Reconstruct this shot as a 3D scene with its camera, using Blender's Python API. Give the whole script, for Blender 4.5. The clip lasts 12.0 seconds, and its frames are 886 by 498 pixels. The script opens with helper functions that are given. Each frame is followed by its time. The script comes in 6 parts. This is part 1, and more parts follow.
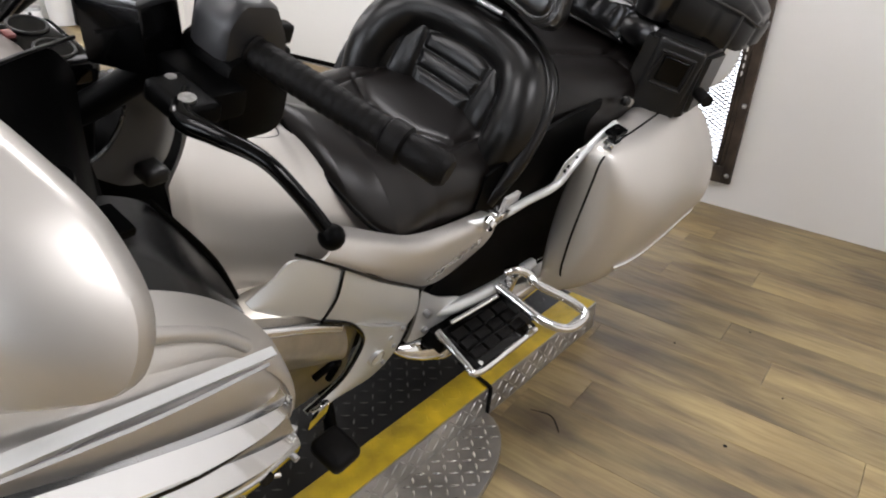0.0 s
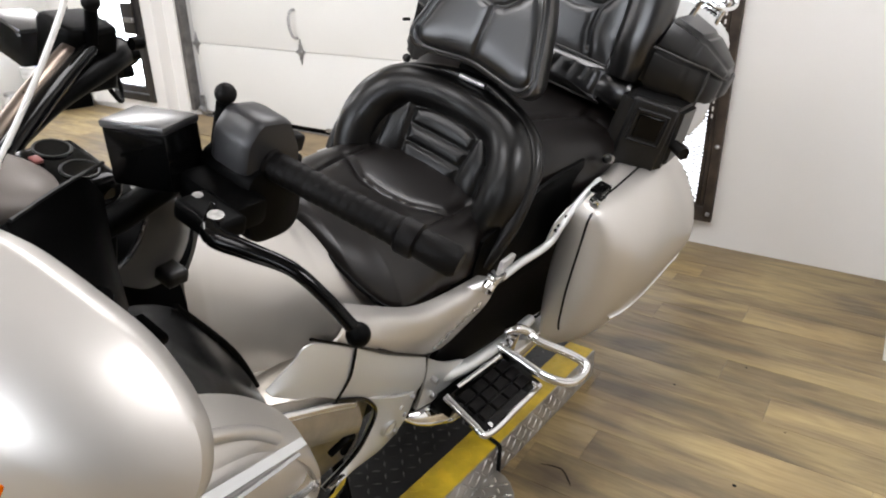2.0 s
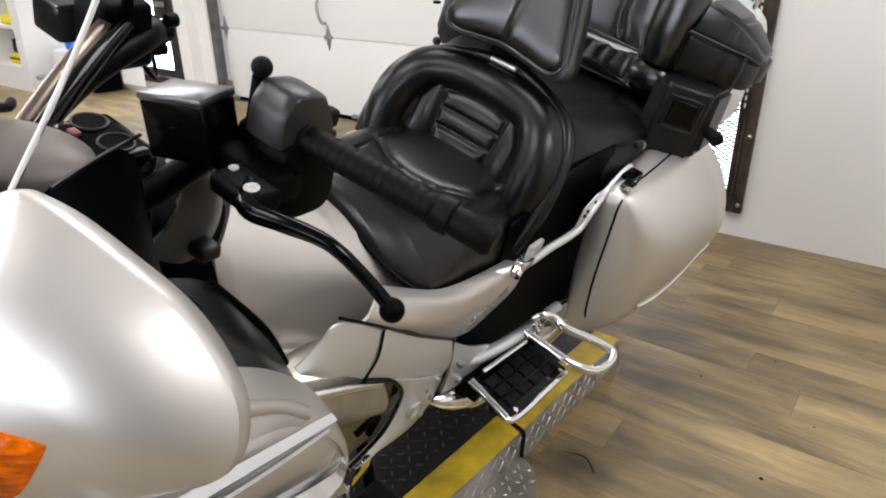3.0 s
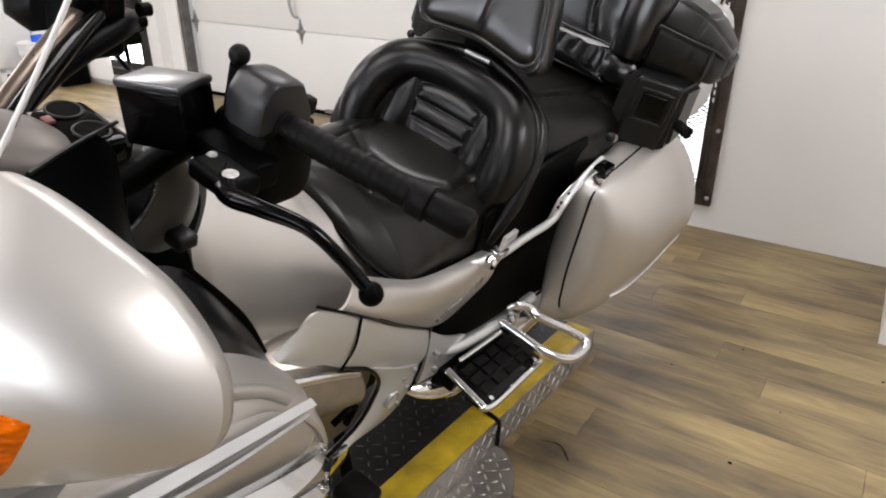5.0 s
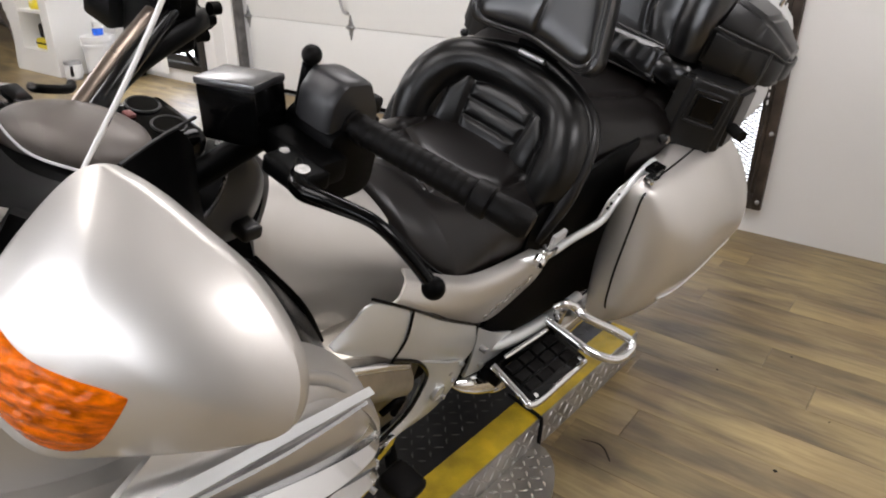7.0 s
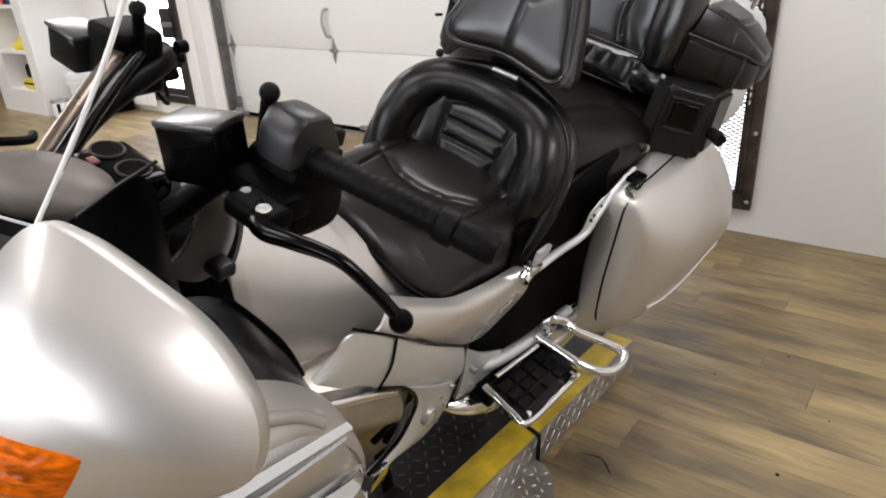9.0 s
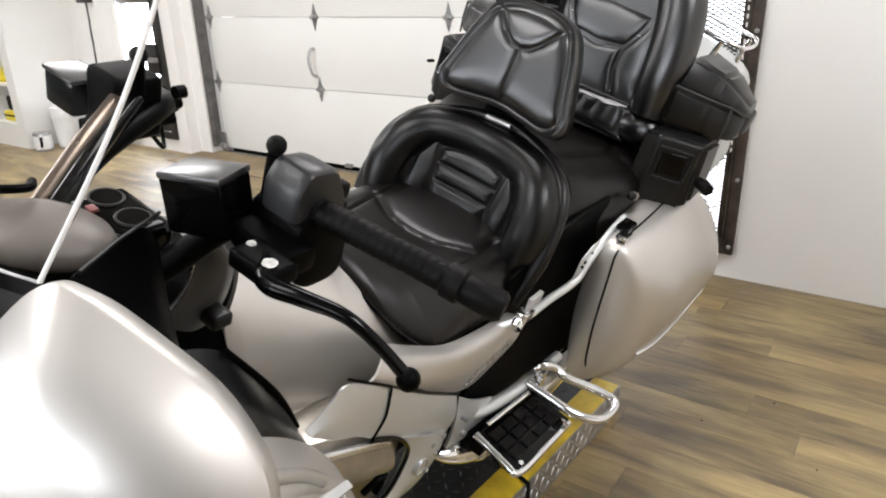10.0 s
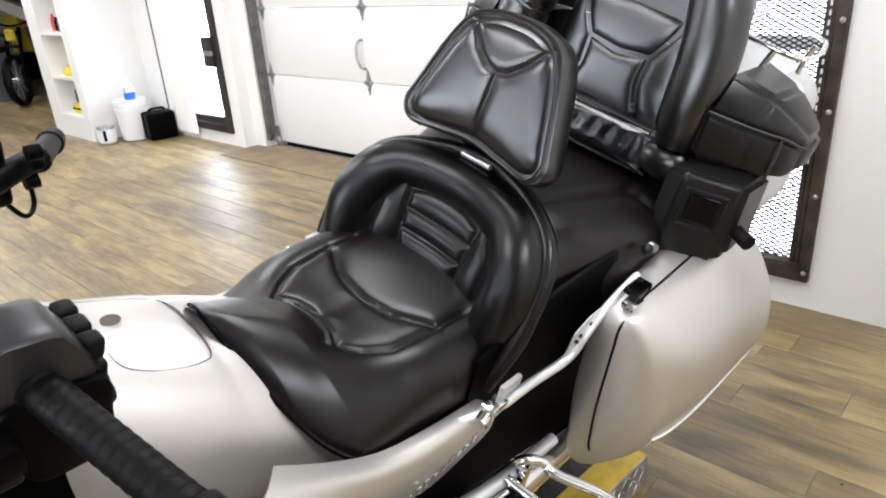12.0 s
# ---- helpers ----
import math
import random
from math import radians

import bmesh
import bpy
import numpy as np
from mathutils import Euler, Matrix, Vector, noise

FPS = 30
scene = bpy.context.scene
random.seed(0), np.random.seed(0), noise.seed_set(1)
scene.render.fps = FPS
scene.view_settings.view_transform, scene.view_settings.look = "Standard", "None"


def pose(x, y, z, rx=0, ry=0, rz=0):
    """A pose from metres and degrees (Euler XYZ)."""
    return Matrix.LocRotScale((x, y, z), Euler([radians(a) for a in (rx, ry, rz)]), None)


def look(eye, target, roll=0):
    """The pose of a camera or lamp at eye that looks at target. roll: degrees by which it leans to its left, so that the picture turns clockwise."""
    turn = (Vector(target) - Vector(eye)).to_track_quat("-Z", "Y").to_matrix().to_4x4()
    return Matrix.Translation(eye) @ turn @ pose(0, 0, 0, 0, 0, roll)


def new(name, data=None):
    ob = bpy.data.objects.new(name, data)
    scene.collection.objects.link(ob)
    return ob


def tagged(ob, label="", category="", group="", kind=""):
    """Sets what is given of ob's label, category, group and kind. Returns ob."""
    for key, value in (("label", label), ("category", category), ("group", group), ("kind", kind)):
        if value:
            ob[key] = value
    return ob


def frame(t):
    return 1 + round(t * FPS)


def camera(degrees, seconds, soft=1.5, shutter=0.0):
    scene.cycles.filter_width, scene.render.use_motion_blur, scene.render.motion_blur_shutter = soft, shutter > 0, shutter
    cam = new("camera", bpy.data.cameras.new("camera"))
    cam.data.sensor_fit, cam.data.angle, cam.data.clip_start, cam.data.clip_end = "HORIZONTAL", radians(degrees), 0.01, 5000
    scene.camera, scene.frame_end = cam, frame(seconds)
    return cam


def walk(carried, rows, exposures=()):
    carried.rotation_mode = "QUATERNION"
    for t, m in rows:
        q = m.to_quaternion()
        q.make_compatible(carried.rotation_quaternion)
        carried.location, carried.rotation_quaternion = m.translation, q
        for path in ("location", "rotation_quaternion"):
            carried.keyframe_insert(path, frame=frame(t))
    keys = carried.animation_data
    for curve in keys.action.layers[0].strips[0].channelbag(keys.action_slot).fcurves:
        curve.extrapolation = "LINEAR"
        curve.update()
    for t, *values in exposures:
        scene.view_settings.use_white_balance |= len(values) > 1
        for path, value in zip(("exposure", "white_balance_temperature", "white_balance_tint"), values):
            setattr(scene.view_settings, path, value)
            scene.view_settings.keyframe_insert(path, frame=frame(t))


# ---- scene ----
cam = camera(66.0, 12.0, 2.0)
PATH = [
    (0, (0.134, 0.062, 1.28), (-0.885, 1.509, 0.348), 2.8),
    (0.5, (0.142, 0.044, 1.332), (-0.807, 1.609, 0.527), 1.1),
    (1, (0.145, 0.045, 1.364), (-0.763, 1.679, 0.652), -2.1),
    (1.5, (0.154, 0.031, 1.37), (-0.763, 1.665, 0.671), -0.8),
    (2, (0.124, 0.022, 1.343), (-0.898, 1.54, 0.536), -0.9),
    (2.5, (0.119, 0.021, 1.33), (-0.934, 1.495, 0.482), -1.2),
    (3, (0.112, 0.015, 1.328), (-0.956, 1.485, 0.494), -0.7),
    (5, (0.119, -0.002, 1.323), (-0.884, 1.508, 0.478), 0.0),
    (5.5, (0.106, -0.007, 1.32), (-0.972, 1.44, 0.458), 0.2),
    (6, (0.087, -0.024, 1.323), (-1.031, 1.393, 0.462), 2.2),
    (6.5, (0.082, -0.05, 1.332), (-1.066, 1.363, 0.504), 2.9),
    (7, (0.111, -0.033, 1.333), (-0.982, 1.407, 0.479), 0.1),
    (9, (0.134, 0.0, 1.346), (-0.969, 1.455, 0.529), -3.2),
    (9.5, (0.123, 0.006, 1.352), (-0.953, 1.492, 0.555), -2.6),
    (10, (0.102, -0.008, 1.367), (-0.971, 1.517, 0.645), -1.7),
    (10.5, (0.079, -0.062, 1.393), (-0.882, 1.524, 0.644), -0.6),
    (11, (0.095, 0.077, 1.426), (-1.004, 1.567, 0.669), -5.7),
    (11.5, (0.169, 0.268, 1.442), (-1.135, 1.612, 0.74), -3.5),
    (12, (0.106, 0.429, 1.419), (-1.152, 1.779, 0.647), -3.8),
]
EXPOSURES = [(0.0, -0.19, 6400, 14), (1.0, 0.02, 6400, 12), (2.0, -0.02, 6400, 13), (3.0, -0.12, 6400, 14), (5.5, -0.28, 6500, 15), (6.5, -0.36, 6500, 15), (7.0, -0.34, 6500, 15),
             (9.0, -0.26, 6500, 14), (10.0, -0.06, 6450, 12), (11.0, 0.02, 6300, 11), (11.5, 0.18, 6150, 12), (12.0, 0.26, 6200, 11)]
walk(cam, [(t, look(eye, target, roll)) for t, eye, target, roll in PATH], EXPOSURES)

# ---- light ----
world = bpy.data.worlds.new("world")
scene.world = world
world.use_nodes = True
wn = world.node_tree
sky = wn.nodes.new("ShaderNodeTexSky")
sky.sky_type, sky.sun_disc = "NISHITA", False
sky.sun_elevation, sky.sun_rotation = radians(40), radians(20)
wn.links.new(sky.outputs[0], wn.nodes["Background"].inputs[0])
wn.nodes["Background"].inputs[1].default_value = 0.12
scene.view_settings.exposure = 0.0


def area_lamp(name, m, sx, sy, watts, colour):
    d = bpy.data.lights.new(name, "AREA")
    d.shape, d.size, d.size_y, d.energy, d.color = "RECTANGLE", sx, sy, watts, colour
    ob = new(name, d)
    ob.matrix_world = m
    return ob


LAMP_WHITE = (0.985, 0.99, 1.0)
DAY = (0.88, 0.94, 1.0)
PANELS = ((-1.3, -0.6, 18), (-0.9, 2.0, 26), (1.9, 0.8, 54), (-4.2, 0.2, 36), (-4.0, 2.4, 25), (-7.2, 1.4, 55), (-10.2, 2.0, 42))
for lx, ly, power in PANELS:
    area_lamp("ceiling_lamp", pose(lx, ly, 3.03), 1.15, 1.15, power, LAMP_WHITE)
# daylight through the wide opening behind the camera and through the two glazed openings
area_lamp("south_daylight", pose(-1.8, -3.10, 1.95, 90, 0, 0), 6.0, 1.5, 145, DAY)
area_lamp("window_daylight", pose(-0.85, 3.36, 1.15, -90, 0, 0), 0.6, 1.9, 10, DAY)
area_lamp("door_daylight", pose(-6.0, 3.80, 0.8, -90, 0, 0), 1.0, 1.2, 38, DAY)

# ---- materials ----


def mat(name, colour, rough=0.5, metal=0.0, coat=0.0, spread=0.12, scale=6.0, bump=0.0, bump_scale=200.0, rand=0.0, spec=0.5, coat_rough=0.05, stretch=(1, 1, 1), rough_var=0.08):
    """A surface with variation at two scales, fine relief, and optional variation from piece to piece."""
    m = bpy.data.materials.new(name)
    m.use_nodes = True
    nt = m.node_tree
    b = nt.nodes["Principled BSDF"]
    tc = nt.nodes.new("ShaderNodeTexCoord")
    mp = nt.nodes.new("ShaderNodeMapping")
    mp.inputs["Scale"].default_value = stretch
    nt.links.new(tc.outputs["Object"], mp.inputs[0])
    n1 = nt.nodes.new("ShaderNodeTexNoise")
    n1.inputs["Scale"].default_value, n1.inputs["Detail"].default_value = scale, 6
    nt.links.new(mp.outputs[0], n1.inputs["Vector"])
    ramp = nt.nodes.new("ShaderNodeValToRGB")
    dark = [max(0, c * (1 - spread)) for c in colour]
    light = [min(1, c * (1 + spread)) for c in colour]
    ramp.color_ramp.elements[0].position, ramp.color_ramp.elements[1].position = 0.3, 0.7
    ramp.color_ramp.elements[0].color, ramp.color_ramp.elements[1].color = (*dark, 1), (*light, 1)
    nt.links.new(n1.outputs["Fac"], ramp.inputs[0])
    out = ramp.outputs[0]
    if rand:
        oi = nt.nodes.new("ShaderNodeObjectInfo")
        hsv = nt.nodes.new("ShaderNodeHueSaturation")
        mr = nt.nodes.new("ShaderNodeMapRange")
        mr.inputs["To Min"].default_value, mr.inputs["To Max"].default_value = 1 - rand, 1 + rand
        nt.links.new(oi.outputs["Random"], mr.inputs["Value"])
        nt.links.new(mr.outputs[0], hsv.inputs["Value"])
        nt.links.new(out, hsv.inputs["Color"])
        out = hsv.outputs[0]
    nt.links.new(out, b.inputs["Base Color"])
    b.inputs["Metallic"].default_value = metal
    b.inputs["Coat Weight"].default_value = coat
    b.inputs["Coat Roughness"].default_value = coat_rough
    b.inputs["Specular IOR Level"].default_value = spec
    n2 = nt.nodes.new("ShaderNodeTexNoise")
    n2.inputs["Scale"].default_value, n2.inputs["Detail"].default_value = scale * 5, 4
    nt.links.new(mp.outputs[0], n2.inputs["Vector"])
    rr = nt.nodes.new("ShaderNodeMapRange")
    rr.inputs["To Min"].default_value, rr.inputs["To Max"].default_value = max(0.02, rough - rough_var), min(1, rough + rough_var)
    nt.links.new(n2.outputs["Fac"], rr.inputs["Value"])
    nt.links.new(rr.outputs[0], b.inputs["Roughness"])
    if bump:
        n3 = nt.nodes.new("ShaderNodeTexNoise")
        n3.inputs["Scale"].default_value, n3.inputs["Detail"].default_value = bump_scale, 3
        nt.links.new(tc.outputs["Object"], n3.inputs["Vector"])
        bp = nt.nodes.new("ShaderNodeBump")
        bp.inputs["Strength"].default_value, bp.inputs["Distance"].default_value = bump, 0.002
        nt.links.new(n3.outputs["Fac"], bp.inputs["Height"])
        nt.links.new(bp.outputs[0], b.inputs["Normal"])
    return m


def glow(name, colour, strength):
    m = bpy.data.materials.new(name)
    m.use_nodes = True
    b = m.node_tree.nodes["Principled BSDF"]
    b.inputs["Base Color"].default_value = (*colour, 1)
    b.inputs["Emission Color"].default_value = (*colour, 1)
    b.inputs["Emission Strength"].default_value = strength
    return m


def glass(name, tint=(1, 1, 1), rough=0.02):
    m = bpy.data.materials.new(name)
    m.use_nodes = True
    b = m.node_tree.nodes["Principled BSDF"]
    b.inputs["Base Color"].default_value = (*tint, 1)
    b.inputs["Transmission Weight"].default_value = 1.0
    b.inputs["Roughness"].default_value = rough
    b.inputs["IOR"].default_value = 1.45
    return m


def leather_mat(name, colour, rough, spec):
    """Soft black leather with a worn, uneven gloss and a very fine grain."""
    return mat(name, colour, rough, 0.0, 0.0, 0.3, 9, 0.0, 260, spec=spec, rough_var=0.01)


SILVER = mat("silver_paint", (0.61, 0.585, 0.55), 0.45, 0.82, 0.6, 0.03, 3, 0.0, 900, coat_rough=0.08, rough_var=0.015)
LIGHT_SILVER = mat("light_silver_paint", (0.66, 0.675, 0.675), 0.40, 0.65, 0.4, 0.03, 3, 0.0, 900, coat_rough=0.10, rough_var=0.03)
CAST = mat("cast_aluminium", (0.45, 0.42, 0.37), 0.38, 0.9, 0.0, 0.15, 20, 0.1, 300)
CHROME = mat("chrome", (0.82, 0.82, 0.82), 0.08, 1.0, 0.0, 0.04, 10, rough_var=0.03)
# one leather at three gloss levels: pads look lit, lower parts and seats shaded
LEATHER = leather_mat("lit_black_leather", (0.0022, 0.0020, 0.0022), 0.30, 1.0)
SHADELEATHER = leather_mat("shaded_black_leather", (0.0014, 0.0012, 0.0012), 0.33, 0.42)
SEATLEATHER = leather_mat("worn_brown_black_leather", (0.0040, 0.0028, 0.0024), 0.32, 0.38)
POCKET = mat("glossy_dark_pocket_plastic", (0.006, 0.0058, 0.0058), 0.22, 0.0, 0.0, 0.15, 10, 0.0, 700, spec=0.35, rough_var=0.03)
LOUVRE = mat("bright_louvre_metal", (0.55, 0.56, 0.57), 0.2, 0.9, 0.0, 0.03, 4, rough_var=0.01)
PIPING = mat("grey_stitching", (0.03, 0.029, 0.028), 0.5, 0.0, 0.0, 0.2, 60)
BLACK = mat("black_plastic", (0.0010, 0.0010, 0.0010), 0.42, 0.0, 0.0, 0.2, 12, 0.1, 500, spec=0.05, rough_var=0.04)
GLOSS = mat("gloss_black", (0.0012, 0.0012, 0.0012), 0.14, 0.0, 0.0, 0.2, 12, spec=0.2, rough_var=0.02)
RUBBER = mat("rubber", (0.0035, 0.003, 0.0028), 0.5, 0.0, 0.0, 0.2, 30, 0.3, 300, spec=0.12)
GREYPL = mat("grey_plastic", (0.009, 0.0088, 0.0088), 0.36, 0.0, 0.0, 0.1, 8, 0.08, 500, spec=0.3, rough_var=0.03)
WHITE = mat("wall_paint", (0.82, 0.805, 0.78), 0.62, 0.0, 0.0, 0.025, 1.3, 0.12, 90)
WHITE2 = mat("trim_paint", (0.82, 0.81, 0.78), 0.45, 0.0, 0.0, 0.02, 2.0, 0.05, 120)
# unseen rear walls and ceiling, kept dark so reflections gain contrast
BACKW = mat("dark_unseen_wall", (0.09, 0.085, 0.08), 0.7, 0.0, 0.0, 0.05, 1.3, 0.1, 90)
CEIL = mat("grey_unseen_surface", (0.36, 0.355, 0.35), 0.8, 0.0, 0.0, 0.02, 2.0, 0.1, 60)
DOORP = mat("garage_door_paint", (0.79, 0.785, 0.755), 0.42, 0.0, 0.0, 0.02, 1.5, 0.15, 160)
GALV = mat("galvanised_steel", (0.42, 0.42, 0.42), 0.4, 0.85, 0.0, 0.25, 30)
RUST = mat("rusty_dark_steel", (0.055, 0.042, 0.033), 0.6, 0.35, 0.0, 0.6, 9, 0.4, 120)
DARKFR = mat("dark_door_frame", (0.035, 0.032, 0.030), 0.45, 0.3, 0.0, 0.2, 6)
MESH = mat("expanded_metal", (0.05, 0.047, 0.045), 0.5, 0.7, 0.0, 0.3, 30)
ALU = mat("aluminium_plate", (0.42, 0.40, 0.37), 0.42, 0.85, 0.0, 0.3, 9, 0.1, 200)
DECKBLK = mat("black_deck_plate", (0.020, 0.019, 0.018), 0.5, 0.3, 0.0, 0.5, 8, 0.1, 200)
LUGWORN = mat("worn_black_lugs", (0.075, 0.072, 0.068), 0.45, 0.6, 0.0, 0.7, 20)
STEER = mat("satin_grey_plastic", (0.045, 0.045, 0.046), 0.38, 0.0, 0.0, 0.1, 8, 0.06, 500)
DULLRED = mat("dull_red_plastic", (0.16, 0.05, 0.045), 0.4, 0.0, 0.0, 0.1, 8)
TRACKM = mat("dull_track_steel", (0.17, 0.165, 0.16), 0.5, 0.7, 0.0, 0.3, 12)
LUGB = mat("bright_worn_lugs", (0.50, 0.49, 0.47), 0.42, 0.8, 0.0, 0.3, 30)
YELLOW = mat("yellow_paint", (0.58, 0.40, 0.018), 0.5, 0.0, 0.0, 0.35, 11, 0.2, 150)
ORANGE = mat("orange_lens", (0.60, 0.115, 0.001), 0.12, 0.0, 0.0, 0.6, 60, 0.3, 160, spec=0.13, stretch=(1, 1, 2.6))
# silver dash hood with the shade behind the screen put into its colour
HOOD = mat("shaded_silver_dash", (0.15, 0.132, 0.118), 0.42, 0.2, 0.0, 0.06, 8, 0.06, 500, spec=0.3)
BRONZE = mat("polished_bar_metal", (0.22, 0.175, 0.14), 0.3, 0.8, 0.0, 0.2, 12)
CONC = mat("worn_concrete", (0.235, 0.175, 0.10), 0.75, 0.0, 0.0, 0.25, 5, 0.3, 80)
CLEAR = glass("clear_plastic", (0.97, 0.97, 0.96), 0.0)
CLEAR.node_tree.nodes["Principled BSDF"].inputs["IOR"].default_value = 1.12
PANE = glass("window_pane", (0.98, 0.99, 1.0))
OUTSIDE = glow("bright_outside", (0.96, 0.98, 1.0), 2.0)
SOUTHPANE = glow("bright_rear_outside", (0.96, 0.98, 1.0), 1.0)
TUBE = glow("lamp_tube", (1.0, 0.97, 0.93), 4.0)
BLUE = mat("blue_liquid", (0.02, 0.14, 0.80), 0.2, 0.0, 0.3, 0.05)
BUCKETW = mat("white_bucket_plastic", (0.78, 0.78, 0.77), 0.4, 0.0, 0.0, 0.04, 5)
YPLASTIC = mat("yellow_plastic", (0.75, 0.60, 0.02), 0.4, 0.0, 0.0, 0.1, 8)
REDPL = mat("red_plastic", (0.65, 0.06, 0.03), 0.4, 0.0, 0.0, 0.1, 8)
DARKBLUE = mat("dark_blue_plastic", (0.03, 0.05, 0.12), 0.45, 0.0, 0.0, 0.1, 8)
CAPGLOSS = mat("polished_black_cap", (0.012, 0.012, 0.013), 0.32, 0.0, 1.0, 0.05, 8, spec=1.0, rough_var=0.0, coat_rough=0.24)
BOLTST = mat("worn_steel", (0.24, 0.235, 0.225), 0.36, 1.0, 0.0, 0.35, 120)
SATIN = mat("satin_dark_cap", (0.014, 0.014, 0.015), 0.38, 0.0, 0.0, 0.05, 8, 0.06, 600, spec=0.5, rough_var=0.0)
STORE = mat("storage_grey_plastic", (0.09, 0.10, 0.11), 0.5, 0.0, 0.0, 0.15, 6)
LIGHTBLUE = mat("light_blue_plastic", (0.10, 0.24, 0.42), 0.4, 0.0, 0.0, 0.1, 6)
BROWN = mat("dark_brown_board", (0.045, 0.028, 0.022), 0.5, 0.0, 0.0, 0.3, 5)
PALEGREY = mat("pale_screen_edge", (0.45, 0.44, 0.43), 0.3, 0.0, 0.0, 0.1, 20)
BADGE = mat("raised_badge", (0.70, 0.68, 0.64), 0.2, 0.9)


def wood_mat():
    m = bpy.data.materials.new("vinyl_plank")
    m.use_nodes = True
    nt = m.node_tree
    b = nt.nodes["Principled BSDF"]
    tc = nt.nodes.new("ShaderNodeTexCoord")
    oi = nt.nodes.new("ShaderNodeObjectInfo")
    geo = nt.nodes.new("ShaderNodeNewGeometry")
    addr = nt.nodes.new("ShaderNodeMath")
    nt.links.new(oi.outputs["Random"], addr.inputs[0])
    nt.links.new(geo.outputs["Random Per Island"], addr.inputs[1])
    off = nt.nodes.new("ShaderNodeCombineXYZ")
    mul = nt.nodes.new("ShaderNodeMath")
    mul.operation, mul.inputs[1].default_value = "MULTIPLY", 37.0
    nt.links.new(addr.outputs[0], mul.inputs[0])
    nt.links.new(mul.outputs[0], off.inputs[0])
    nt.links.new(mul.outputs[0], off.inputs[1])
    va = nt.nodes.new("ShaderNodeVectorMath")
    nt.links.new(geo.outputs["Position"], va.inputs[0])
    nt.links.new(off.outputs[0], va.inputs[1])

    def streak(sx, sy, sc, det, lo, hi):
        mp = nt.nodes.new("ShaderNodeMapping")
        mp.inputs["Scale"].default_value = (sx, sy, 1)
        nt.links.new(va.outputs[0], mp.inputs[0])
        n = nt.nodes.new("ShaderNodeTexNoise")
        n.inputs["Scale"].default_value, n.inputs["Detail"].default_value = sc, det
        n.inputs["Distortion"].default_value = 0.6
        nt.links.new(mp.outputs[0], n.inputs["Vector"])
        r = nt.nodes.new("ShaderNodeMapRange")
        r.inputs["From Min"].default_value, r.inputs["From Max"].default_value = lo, hi
        nt.links.new(n.outputs["Fac"], r.inputs["Value"])
        return r.outputs[0]

    broad = streak(1.0, 5.0, 1.9, 6, 0.34, 0.66)
    fine = streak(1.6, 16.0, 5.0, 6, 0.35, 0.7)
    mixa = nt.nodes.new("ShaderNodeMix")
    mixa.data_type = "RGBA"
    mixa.inputs["A"].default_value, mixa.inputs["B"].default_value = (0.145, 0.105, 0.056, 1), (0.370, 0.277, 0.126, 1)
    nt.links.new(broad, mixa.inputs["Factor"])
    mixb = nt.nodes.new("ShaderNodeMix")
    mixb.data_type, mixb.blend_type = "RGBA", "MULTIPLY"
    mixb.inputs["B"].default_value = (0.76, 0.74, 0.70, 1)
    nt.links.new(fine, mixb.inputs["Factor"])
    nt.links.new(mixa.outputs["Result"], mixb.inputs["A"])
    hsv = nt.nodes.new("ShaderNodeHueSaturation")
    mr = nt.nodes.new("ShaderNodeMapRange")
    mr.inputs["To Min"].default_value, mr.inputs["To Max"].default_value = 0.80, 1.18
    fr = nt.nodes.new("ShaderNodeMath")
    fr.operation = "FRACT"
    nt.links.new(addr.outputs[0], fr.inputs[0])
    nt.links.new(fr.outputs[0], mr.inputs["Value"])
    nt.links.new(mr.outputs[0], hsv.inputs["Value"])
    nt.links.new(mixb.outputs["Result"], hsv.inputs["Color"])
    # trodden-in dirt in broad uneven patches
    dn = nt.nodes.new("ShaderNodeTexNoise")
    dn.inputs["Scale"].default_value, dn.inputs["Detail"].default_value = 1.7, 7
    dn.inputs["Distortion"].default_value = 0.8
    nt.links.new(geo.outputs["Position"], dn.inputs["Vector"])
    dr = nt.nodes.new("ShaderNodeMapRange")
    dr.inputs["From Min"].default_value, dr.inputs["From Max"].default_value = 0.46, 0.68
    nt.links.new(dn.outputs["Fac"], dr.inputs["Value"])
    dirt = nt.nodes.new("ShaderNodeMix")
    dirt.data_type, dirt.blend_type = "RGBA", "MULTIPLY"
    dirt.inputs["B"].default_value = (0.74, 0.68, 0.62, 1)
    nt.links.new(dr.outputs[0], dirt.inputs["Factor"])
    nt.links.new(hsv.outputs[0], dirt.inputs["A"])
    # one dark worn patch beside the lift
    sub = nt.nodes.new("ShaderNodeVectorMath")
    sub.operation = "SUBTRACT"
    sub.inputs[1].default_value = (-0.445, 1.405, 0.0)
    nt.links.new(geo.outputs["Position"], sub.inputs[0])
    ln = nt.nodes.new("ShaderNodeVectorMath")
    ln.operation = "LENGTH"
    nt.links.new(sub.outputs[0], ln.inputs[0])
    wob = nt.nodes.new("ShaderNodeTexNoise")
    wob.inputs["Scale"].default_value, wob.inputs["Detail"].default_value = 14, 6
    nt.links.new(geo.outputs["Position"], wob.inputs["Vector"])
    wm = nt.nodes.new("ShaderNodeMath")
    wm.operation, wm.inputs[1].default_value = "MULTIPLY_ADD", 0.16
    nt.links.new(wob.outputs["Fac"], wm.inputs[0])
    nt.links.new(ln.outputs["Value"], wm.inputs[2])
    sr = nt.nodes.new("ShaderNodeMapRange")
